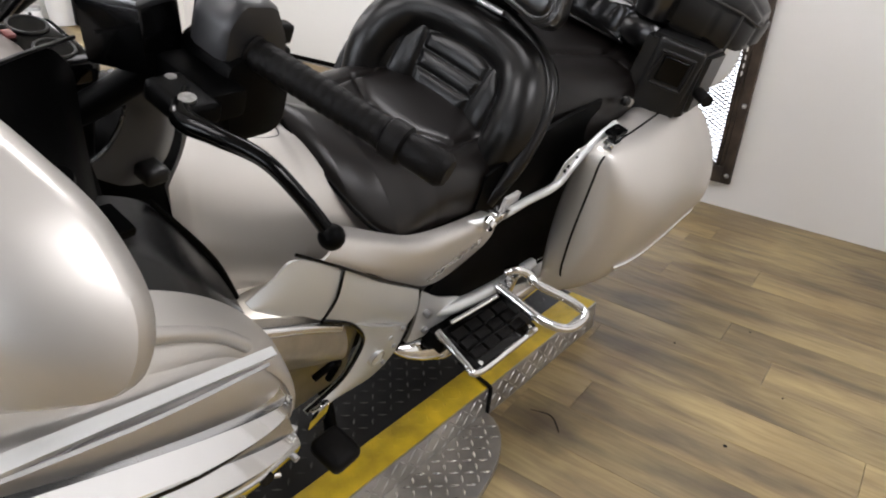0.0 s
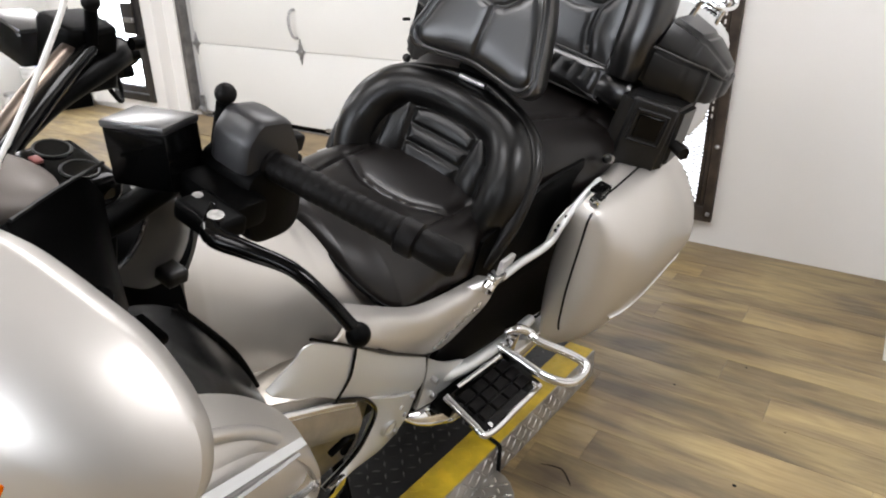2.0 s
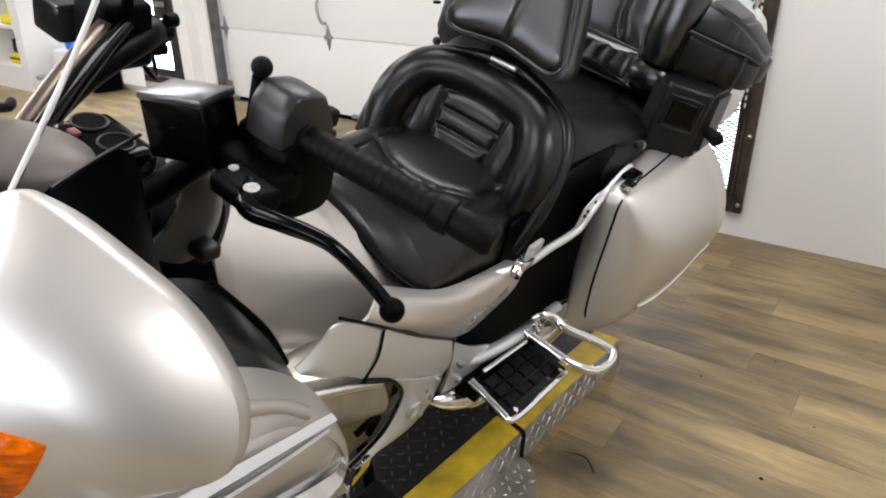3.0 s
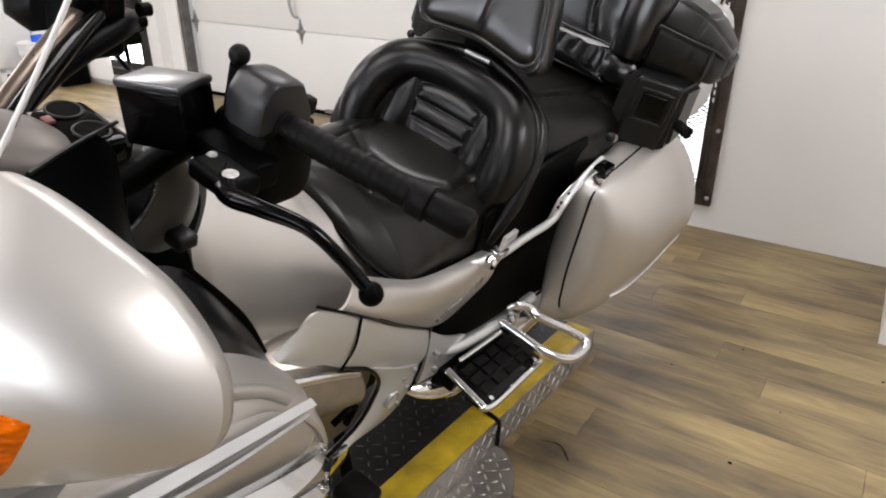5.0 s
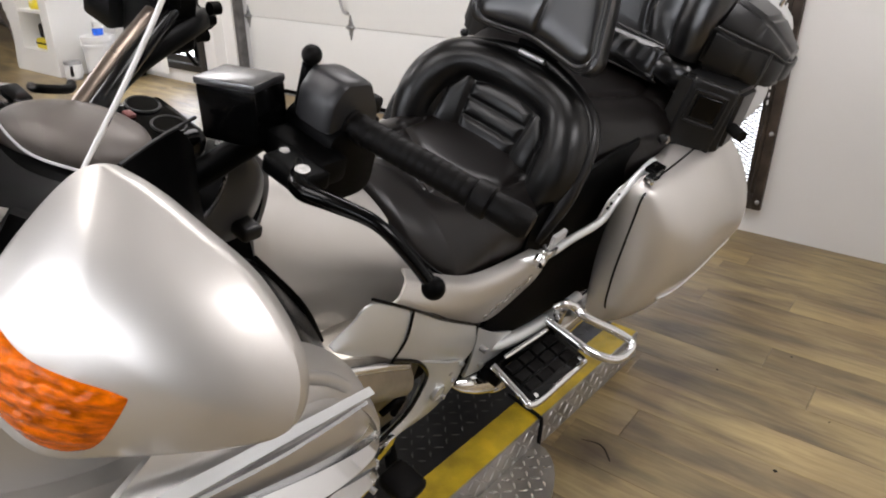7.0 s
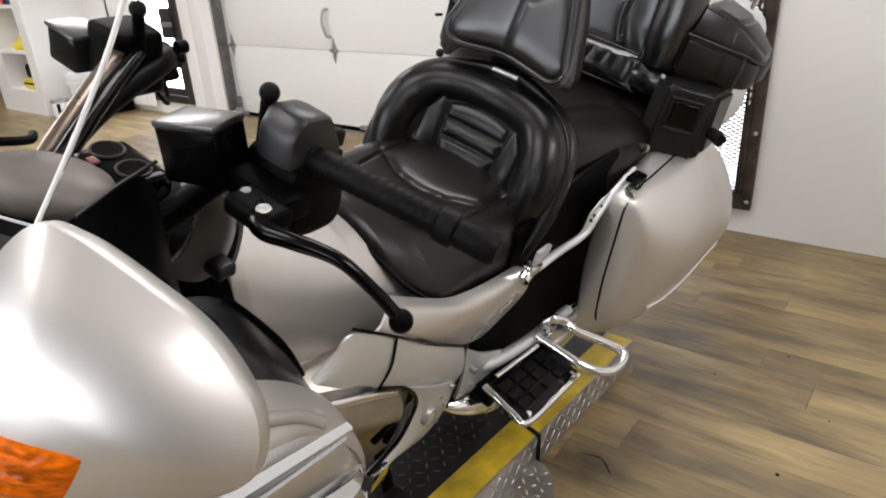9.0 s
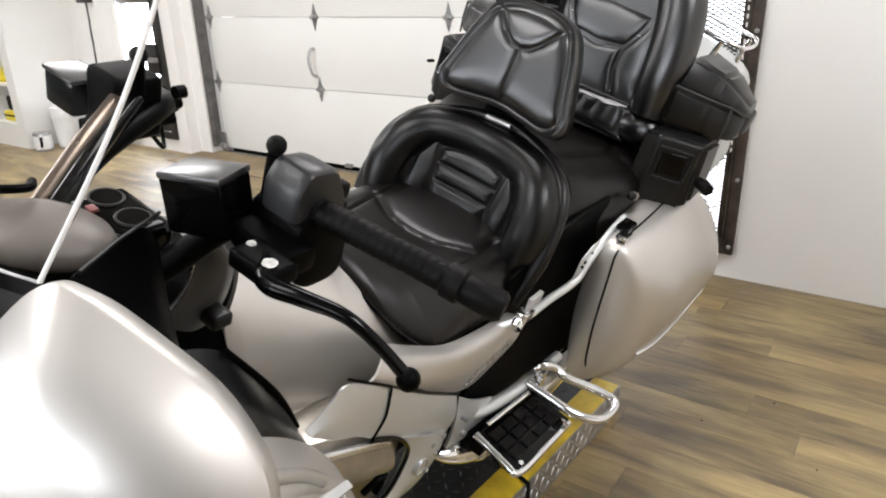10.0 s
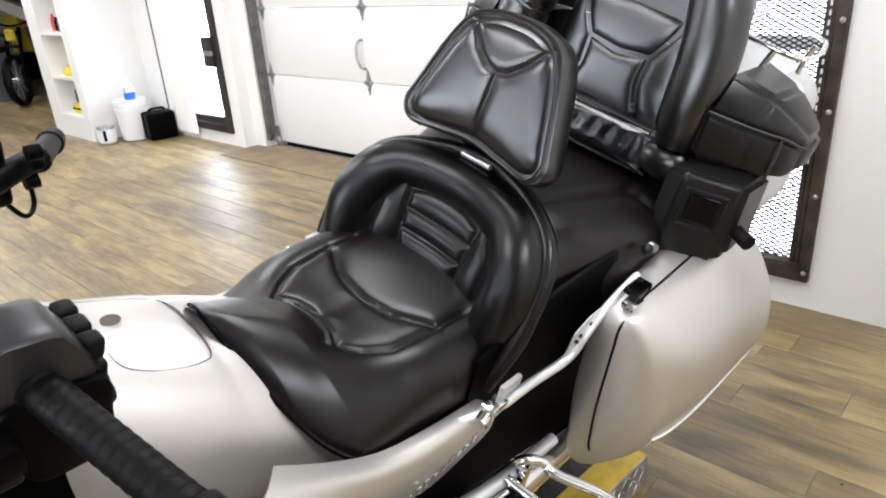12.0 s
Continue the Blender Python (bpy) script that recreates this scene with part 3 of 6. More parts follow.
# ---- motorcycle, built upright in its own frame: x to its left side, y to its rear, z up; it leans on its side stand ----
LEAN = 18.5
BIKE_X, DECK = -1.082, 0.10
bike = thing("touring_motorcycle", pose(BIKE_X, 0, DECK, 0, LEAN, 0), "champagne silver touring motorcycle with black leather seats leaning on its stand", "motorcycle")


def lerp_rows(stations, n):
    """Smooth rows of numbers through stations of equal length."""
    k = len(stations[0])
    out = []
    for i in range(n):
        t = i / (n - 1) * (len(stations) - 1)
        j = min(int(t), len(stations) - 2)
        f = t - j
        a, b, c, d = stations[max(j - 1, 0)], stations[j], stations[j + 1], stations[min(j + 2, len(stations) - 1)]
        out.append([0.5 * (2 * b[q] + (c[q] - a[q]) * f + (2 * a[q] - 5 * b[q] + 4 * c[q] - d[q]) * f * f + (3 * b[q] - a[q] - 3 * c[q] + d[q]) * f ** 3) for q in range(k)])
    return out


def saddle(stations, nv, nu, power, seams=(), groove=0.010, gw=0.008, skew=0.0, centre=lambda y: 0.0):
    """A body lofted along y: stations of (y, half width, top, bottom, dish); sewn seams are lines in (x, y)."""
    sm = [[Vector((a, b, 0)) for a, b in s] for s in seams]
    rows = []
    for y, hw, top, bot, dish, *own in lerp_rows(stations, nv):
        pw = own[0] if own else power
        row = []
        for i in range(nu):
            s = -1 + 2 * i / (nu - 1)
            ang = s * math.pi / 2
            x = math.copysign(abs(math.sin(ang)) ** (2 / pw), s)
            h = abs(math.cos(ang)) ** (2 / pw)
            z = bot + (top - bot) * h + dish * (x * x) * h
            q = Vector((x * hw + centre(y), y + skew * x * x, 0))
            if sm and h > 0.3:
                d = min(seg_dist(q, a, b) for w in sm for a, b in zip(w, w[1:]))
                z -= groove * math.exp(-(d / gw) ** 2) + groove * 0.6 * math.exp(-(d / (gw * 3)) ** 2)
            row.append(Vector((x * hw + centre(y), y + skew * x * x, z)))
        rows.append(row)
    return loft(rows, True, True)


def mid_line(y):
    """The tank and seat nose lie a little to the right, as the front is turned."""
    return -0.22 * max(0.0, 1.15 - y)


# tank cover and body core
TANK = [(0.47, 0.10, 0.92, 0.60, 0), (0.53, 0.165, 0.925, 0.59, 0), (0.64, 0.205, 0.90, 0.58, 0), (0.76, 0.225, 0.860, 0.58, 0), (0.88, 0.23, 0.825, 0.58, 0), (1.0, 0.23, 0.775, 0.58, 0)]
TANK_FRONT = [(0.47, 0.092, 0.915, 0.60, 0), (0.53, 0.154, 0.919, 0.59, 0), (0.64, 0.194, 0.894, 0.58, 0), (0.674, 0.200, 0.884, 0.58, 0)]
tank_bm = saddle([(0.712, 0.218, 0.877, 0.58, 0), (0.73, 0.221, 0.871, 0.58, 0)] + TANK[3:], 54, 64, 2.2, centre=mid_line)
ys, ws, tops = [r[0] for r in TANK], [r[1] for r in TANK], [r[2] for r in TANK]
for v in tank_bm.verts:
    # the front edge sweeps forward as it runs down the flanks
    old = v.co.y
    off = v.co.x - mid_line(old)
    w_old = float(np.interp(old, ys, ws))
    fade = max(0.0, min(1.0, (0.86 - old) / 0.148))
    fore = (0.155 * min(1.0, abs(off / w_old)) ** 2 - 0.55 * max(0.0, 0.78 - v.co.z)) * fade
    v.co.y = old - fore
    v.co.z = 0.58 + (v.co.z - 0.58) * (float(np.interp(v.co.y, ys, tops)) - 0.576) / (float(np.interp(old, ys, tops)) - 0.58 + 0.004 * (fore == 0.0))
    v.co.x = mid_line(v.co.y) + off * (float(np.interp(v.co.y, ys, ws)) + 0.003) / w_old
tank = part("tank_cover", tank_bm, SILVER, bike, "champagne silver tank cover")
part("tank_front_panel", saddle(TANK_FRONT, 24, 64, 2.2, centre=mid_line), BLACK, bike, "dark plastic panel before the tank")


def tank_top(x, y):
    best = lerp_rows(TANK, 400)
    y0, hw, top, bot, _ = min(best, key=lambda r: abs(r[0] - y))
    return bot + (top - bot) * max(0.0, 1 - abs((x - mid_line(y)) / hw) ** 2.2) ** (1 / 2.2)


LX0, LX1, LY0, LY1 = -0.085, 0.095, 0.722, 0.862
ring = spl([(LX0, LY0 + 0.03, 0), (LX0, LY1 - 0.03, 0), (LX0 + 0.03, LY1, 0), (LX1 - 0.03, LY1, 0), (LX1, LY1 - 0.03, 0), (LX1, LY0 + 0.03, 0), (LX1 - 0.03, LY0, 0), (LX0 + 0.03, LY0, 0)], 60, True)
fl = part("fuel_lid", tube([(p.x + mid_line(p.y), p.y, tank_top(p.x + mid_line(p.y), p.y) + 0.003) for p in ring], 0.0018, 120, 6, True), STEER, tank, "dark joint round the lid")
LK = mid_line(0.756) - 0.004
part("lid_lock", cylm((LK, 0.756, tank_top(LK, 0.756) - 0.004), (LK - 0.001, 0.756, tank_top(LK, 0.756) + 0.009), 0.015), CHROME, tank, "chrome key lock")

# rider seat
def nose_line(y):
    """The seat's nose leans a little to the right over the tank."""
    return float(np.interp(y, (0.88, 0.93, 1.0, 1.12), (-0.062, -0.02, 0.012, 0.0)))


seat_st = [(0.880, 0.006, 0.850, 0.842, 0, 1.3), (0.896, 0.075, 0.846, 0.80, 0, 1.3), (0.917, 0.15, 0.842, 0.750, 0, 1.35), (0.955, 0.205, 0.832, 0.695, 0, 1.45), (1.0, 0.232, 0.817, 0.664, 0.0, 1.6), (1.05, 0.240, 0.795, 0.655, 0.006, 2.0), (1.10, 0.245, 0.776, 0.652, 0.022, 2.5), (1.18, 0.252, 0.768, 0.650, 0.036, 3.0), (1.28, 0.260, 0.776, 0.648, 0.022, 3.0), (1.40, 0.255, 0.79, 0.648, 0, 3.0)]
seat_seams = [[(-0.075, 1.045), (-0.045, 1.066), (0, 1.076), (0.045, 1.066), (0.075, 1.045)], [(-0.085, 1.058), (-0.05, 1.081), (0, 1.092), (0.05, 1.081), (0.085, 1.058)],
              [(0.0, 1.092), (0.0, 1.197)], [(-0.16, 1.255), (-0.075, 1.208), (0, 1.197), (0.075, 1.208), (0.16, 1.255)]]
for k in (-1, 1):
    seat_seams.append([(0.075 * k, 1.045), (0.12 * k, 1.095), (0.146 * k, 1.145), (0.155 * k, 1.23), (0.158 * k, 1.33)])
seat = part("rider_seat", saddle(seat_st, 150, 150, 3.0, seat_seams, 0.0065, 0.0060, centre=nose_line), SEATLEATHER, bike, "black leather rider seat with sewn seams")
hem = [(hw, y, bot) for y, hw, top, bot, *_ in seat_st[1:5]]
part("seat_edging", tube([(nose_line(y) - w, y, z) for w, y, z in reversed(hem)] + [(nose_line(0.879), 0.879, 0.850)] + [(nose_line(y) + w, y, z) for w, y, z in hem], 0.005, 60, 8), GLOSS, seat, "welted front edge")

# rider lower backrest
bol_m = Matrix.Translation((0, 1.435, 0.845)) @ Matrix.Rotation(radians(90 - 20), 4, "X") @ Matrix.Rotation(0, 4, "Z")
ribs = [[(-0.096, 0.040), (-0.05, 0.056), (0, 0.060), (0.05, 0.056), (0.096, 0.040)], [(-0.090, 0.000), (0.090, 0.000)], [(-0.084, -0.045), (0.084, -0.045)],
        [(-0.096, 0.062), (-0.090, 0.0), (-0.078, -0.12)], [(0.096, 0.062), (0.090, 0.0), (0.078, -0.12)],
        [(-0.152, -0.12), (-0.150, 0.0), (-0.120, 0.052), (-0.06, 0.082), (0, 0.088), (0.06, 0.082), (0.120, 0.052), (0.150, 0.0), (0.152, -0.12)]]
bolster = part("lower_backrest", cushion([(-0.235, -0.13), (-0.25, -0.05), (-0.225, 0.045), (-0.15, 0.115), (0, 0.138), (0.15, 0.115), (0.225, 0.045), (0.25, -0.05), (0.235, -0.13), (0.0, -0.15)], bol_m, 0.09, 0.040, ribs, 1.2, 0.0065, 0.006, 64, 240), SHADELEATHER, bike, "rounded black leather lower backrest with ribs")
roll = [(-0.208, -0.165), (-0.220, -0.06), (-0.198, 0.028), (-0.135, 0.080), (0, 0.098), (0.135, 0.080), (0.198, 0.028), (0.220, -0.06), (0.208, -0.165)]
part("backrest_roll", tube([bol_m @ Vector((x, y, 1.2 * x * x - 0.010)) for x, y in roll], 0.055, 90, 36, radii=(0.048, 0.058, 0.058, 0.056, 0.055, 0.056, 0.058, 0.058, 0.048)), SHADELEATHER, bolster, "fat padded roll round the backrest")
part("backrest_hoop", tube([(-0.255, 1.31, 0.66), (-0.272, 1.37, 0.78), (-0.22, 1.455, 0.925), (0, 1.515, 0.985), (0.22, 1.455, 0.935), (0.275, 1.37, 0.80), (0.262, 1.30, 0.665)], 0.020, 48, 12), SHADELEATHER, bike, "padded hoop behind the backrest")

# rider upper backrest pad
pad_m = Matrix.Translation((0, 1.488, 1.12)) @ Matrix.Rotation(radians(90 - 16), 4, "X")
vee = [[(-0.092, 0.138), (-0.052, 0.086), (-0.026, 0.065), (0, 0.058), (0.026, 0.065), (0.052, 0.086), (0.092, 0.138)], [(0, 0.058), (0, -0.076)]]
half = [(0.05, 0.165), (0.104, 0.143), (0.137, 0.085), (0.172, -0.022), (0.184, -0.072), (0.158, -0.104), (0.085, -0.098)]
outl = half + [(0, -0.088)] + [(-x, y) for x, y in reversed(half)] + [(0, 0.169)]
rim = [(p.x * 0.885, (p.y - 0.02) * 0.875 + 0.02) for p in spl([(x, y, 0) for x, y in outl], 64, True)]
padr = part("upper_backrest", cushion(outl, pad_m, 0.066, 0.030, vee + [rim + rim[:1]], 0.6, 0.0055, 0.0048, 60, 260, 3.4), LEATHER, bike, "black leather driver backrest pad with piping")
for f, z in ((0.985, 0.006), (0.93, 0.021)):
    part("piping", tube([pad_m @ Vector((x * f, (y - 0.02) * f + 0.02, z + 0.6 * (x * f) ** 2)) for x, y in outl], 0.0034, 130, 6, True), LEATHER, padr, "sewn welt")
part("backrest_bracket", boxm((0, 1.515, 1.025), (0.12, 0.012, 0.10), None, 0.003), BLACK, bike)
part("hinge_pin", cylm((-0.030, 1.476, 0.996), (0.044, 1.476, 0.998), 0.0075), GALV, bike, "chrome hinge barrel")

# passenger seat
ps_st = [(1.40, 0.23, 0.80, 0.66, 0), (1.46, 0.262, 0.885, 0.67, 0.01), (1.55, 0.29, 0.915, 0.70, 0.03), (1.66, 0.318, 0.920, 0.75, 0.04), (1.76, 0.335, 0.925, 0.80, 0.04), (1.92, 0.33, 0.935, 0.82, 0.03)]
ps_seams = [[(-0.09, 1.53), (0, 1.51), (0.09, 1.53)]]
for k in (-1, 1):
    ps_seams += [[(0.09 * k, 1.53), (0.13 * k, 1.63), (0.205 * k, 1.795), (0.32 * k, 1.815)], [(0.205 * k, 1.795), (0.19 * k, 1.86), (0.18 * k, 1.90)]]
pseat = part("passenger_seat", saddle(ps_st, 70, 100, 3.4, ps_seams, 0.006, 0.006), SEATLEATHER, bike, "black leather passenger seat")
for s in (1, -1):
    bm = bmesh.new()
    bmesh.ops.create_uvsphere(bm, u_segments=16, v_segments=8, radius=0.013, matrix=Matrix.Translation((0.338 * s, 1.695, 0.885)))
    part("seat_stud", bm, GREYPL, pseat)

# passenger backrest
pb_m = Matrix.Translation((0, 1.992, 1.15)) @ Matrix.Rotation(radians(90 - 11), 4, "X")
pb_in = [(-0.178, -0.17), (-0.172, -0.05), (-0.162, 0.08), (-0.12, 0.148), (0, 0.168), (0.12, 0.148), (0.162, 0.08), (0.172, -0.05), (0.178, -0.17)]
pb_seams = [[(-0.080, 0.018), (0, 0.006), (0.080, 0.018)], [(-0.135, 0.122), (0, 0.14), (0.135, 0.122)]]
for k in (-1, 1):
    pb_seams += [[(0.137 * k, 0.122), (0.110 * k, 0.062), (0.082 * k, 0.016), (0.080 * k, -0.05), (0.112 * k, -0.15)]]
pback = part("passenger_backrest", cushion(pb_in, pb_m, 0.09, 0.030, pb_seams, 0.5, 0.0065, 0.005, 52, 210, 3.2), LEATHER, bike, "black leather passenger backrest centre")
for s in (1, -1):
    pts = [(0.245 * s, 1.880, 1.045), (0.243 * s, 1.885, 1.12), (0.236 * s, 1.905, 1.22), (0.208 * s, 1.935, 1.33), (0.15 * s, 1.965, 1.415), (0.04 * s, 1.98, 1.455)]
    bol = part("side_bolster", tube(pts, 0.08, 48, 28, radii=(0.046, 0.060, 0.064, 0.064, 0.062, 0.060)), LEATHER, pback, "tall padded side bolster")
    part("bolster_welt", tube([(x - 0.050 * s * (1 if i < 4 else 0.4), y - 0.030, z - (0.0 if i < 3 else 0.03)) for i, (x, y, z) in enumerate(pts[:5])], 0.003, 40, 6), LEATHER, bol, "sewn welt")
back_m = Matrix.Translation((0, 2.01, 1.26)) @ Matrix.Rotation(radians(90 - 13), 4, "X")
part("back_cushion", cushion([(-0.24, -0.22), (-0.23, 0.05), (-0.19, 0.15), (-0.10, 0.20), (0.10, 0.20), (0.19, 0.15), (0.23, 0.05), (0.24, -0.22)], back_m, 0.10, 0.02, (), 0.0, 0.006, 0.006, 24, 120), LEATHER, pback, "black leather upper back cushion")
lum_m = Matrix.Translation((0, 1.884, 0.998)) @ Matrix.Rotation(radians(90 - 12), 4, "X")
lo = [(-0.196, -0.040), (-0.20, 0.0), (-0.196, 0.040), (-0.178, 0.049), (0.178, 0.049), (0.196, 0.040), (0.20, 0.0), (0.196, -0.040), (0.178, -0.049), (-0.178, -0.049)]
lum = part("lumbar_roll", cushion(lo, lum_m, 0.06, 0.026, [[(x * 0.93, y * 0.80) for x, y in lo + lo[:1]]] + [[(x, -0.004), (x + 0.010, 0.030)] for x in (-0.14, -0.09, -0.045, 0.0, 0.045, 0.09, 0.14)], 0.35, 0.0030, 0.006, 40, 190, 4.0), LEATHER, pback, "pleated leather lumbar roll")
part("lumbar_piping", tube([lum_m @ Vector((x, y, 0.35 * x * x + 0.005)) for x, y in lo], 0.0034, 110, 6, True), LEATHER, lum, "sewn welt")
for s in (1, -1):
    part("corner_pad", tube([(0.195 * s, 1.893, 0.995), (0.225 * s, 1.888, 0.998), (0.262 * s, 1.888, 1.002), (0.295 * s, 1.898, 1.004)], 0.05, 24, 20, radii=(0.040, 0.048, 0.048, 0.034)), LEATHER, pback, "rolled lumbar end")

# armrest pouches and speaker pods
for s in (1, -1):
    sect = ((0.29, ((1.835, 1.045), (1.835, 1.155), (1.90, 1.235), (2.12, 1.23), (2.18, 1.13), (2.12, 1.03))), (0.39, ((1.885, 1.04), (1.885, 1.143), (1.94, 1.205), (2.12, 1.20), (2.16, 1.12), (2.10, 1.02))),
            (0.44, ((1.935, 1.035), (1.935, 1.132), (1.985, 1.165), (2.12, 1.16), (2.15, 1.11), (2.10, 1.02))), (0.478, ((2.0, 1.045), (2.0, 1.112), (2.03, 1.132), (2.11, 1.128), (2.13, 1.10), (2.10, 1.04))))
    bm = loft([[(x * s, y, z) for y, z in q] for x, q in sect])
    bmesh.ops.bevel(bm, geom=bm.edges[:], offset=0.016, segments=4, affect="EDGES")
    ap = part("armrest_pouch", bm, SHADELEATHER, bike, "black leather zipped armrest pouch")
    part("stitch_line", tube([(0.30 * s, 1.838, 1.158), (0.39 * s, 1.882, 1.146), (0.438 * s, 1.932, 1.135), (0.476 * s, 1.998, 1.114), (0.480 * s, 2.03, 1.13)], 0.0032, 40, 6), PIPING, ap, "grey stitched welt")
    part("stitch_line", tube([(0.438 * s, 1.931, 1.135), (0.441 * s, 1.931, 1.085), (0.440 * s, 1.933, 1.038)], 0.0032, 20, 6), PIPING, ap)
    pod = [[(0.285 * s, 1.775, 0.80), (0.285 * s, 1.775, 1.04), (0.285 * s, 2.05, 1.04), (0.285 * s, 2.05, 0.82)],
           [(0.39 * s, 1.80, 0.83), (0.385 * s, 1.80, 1.045), (0.385 * s, 2.03, 1.04), (0.39 * s, 2.02, 0.84)],
           [(0.455 * s, 1.845, 0.87), (0.44 * s, 1.845, 1.04), (0.44 * s, 2.0, 1.03), (0.455 * s, 1.99, 0.88)]]
    bm = loft(pod)
    bmesh.ops.bevel(bm, geom=bm.edges[:], offset=0.012, segments=2, affect="EDGES")
    sp = part("speaker_pod", bm, GREYPL, bike, "black speaker pod")
    fm = Matrix.Translation((0.372 * s, 1.815, 0.945)) @ Matrix.Rotation(radians(24 * s), 4, "Z")
    bm = boxm((0, 0, 0), (0.125, 0.03, 0.19), fm, 0.014, 3)
    part("speaker_surround", bm, GREYPL, sp)
    part("speaker_rim", tube([fm @ Vector((x, -0.017, z + 0.025)) for x, z in ((-0.042, -0.034), (-0.042, 0.034), (-0.034, 0.042), (0.034, 0.042), (0.042, 0.034), (0.042, -0.034), (0.034, -0.042), (-0.034, -0.042))], 0.0045, 60, 8, True), GREYPL, sp, "raised rim round the grille")
    part("speaker_grille", boxm((0, -0.014, 0.025), (0.066, 0.012, 0.066), fm, 0.005, 3), GLOSS, sp, "square speaker grille")
    part("headset_plug", cylm((0.455 * s, 1.84, 0.945), (0.476 * s + 0.016, 1.815, 0.945), 0.0105 + 0.0055 * s), RUBBER, sp)

# trunk
tr = [[(a * w, y, z) for a, z in ((-1, lo_), (-1.03, 1.04), (-0.9, hi_ - 0.05), (0, hi_), (0.9, hi_ - 0.05), (1.03, 1.04), (1, lo_), (0, lo_ - 0.03))] for w, y, lo_, hi_ in ((0.375, 1.98, 0.87, 1.22), (0.395, 2.16, 0.85, 1.25), (0.385, 2.33, 0.86, 1.23), (0.28, 2.44, 0.90, 1.15))]
tr = [spl(r, 48, True) for r in tr]
tr = [[c[j] for c in (spl([r[i] for r in tr], 12) for i in range(48))] for j in range(12)]
trunk = part("trunk", loft(tr), LIGHT_SILVER, bike, "silver rear trunk")
rackp = [(0.16, 2.03, 1.275), (0.25, 2.035, 1.277), (0.37, 2.06, 1.265), (0.375, 2.22, 1.27), (0.31, 2.30, 1.275), (0, 2.33, 1.29), (-0.31, 2.30, 1.275), (-0.375, 2.22, 1.27), (-0.37, 2.06, 1.265), (-0.25, 2.035, 1.277), (-0.16, 2.03, 1.275)]
rack = part("trunk_rack", tube(rackp, 0.0055, 90, 10), CHROME, bike, "chrome luggage rack")
for s in (1, -1):
    for x, y in ((0.318, 2.05), (0.36, 2.20)):
        part("rack_post", tube([(x * s, y, 1.272), (x * s - 0.012 * s, y, 1.22), (x * s - 0.015 * s, y, 1.16)], 0.010, 10, 10, radii=(0.007, 0.009, 0.014)), CHROME, rack)
    part("rack_bar", tube([(0.20 * s, 2.03, 1.277), (0.20 * s, 2.31, 1.285)], 0.005, 8, 8), CHROME, rack)
    bm = bmesh.new()
    bmesh.ops.create_uvsphere(bm, u_segments=24, v_segments=12, radius=1, matrix=Matrix.Translation((0.345 * s, 2.13, 1.165)) @ Matrix.Diagonal((0.055, 0.10, 0.035, 1)))
    part("rack_shield", bm, CHROME, trunk, "chrome trunk trim")

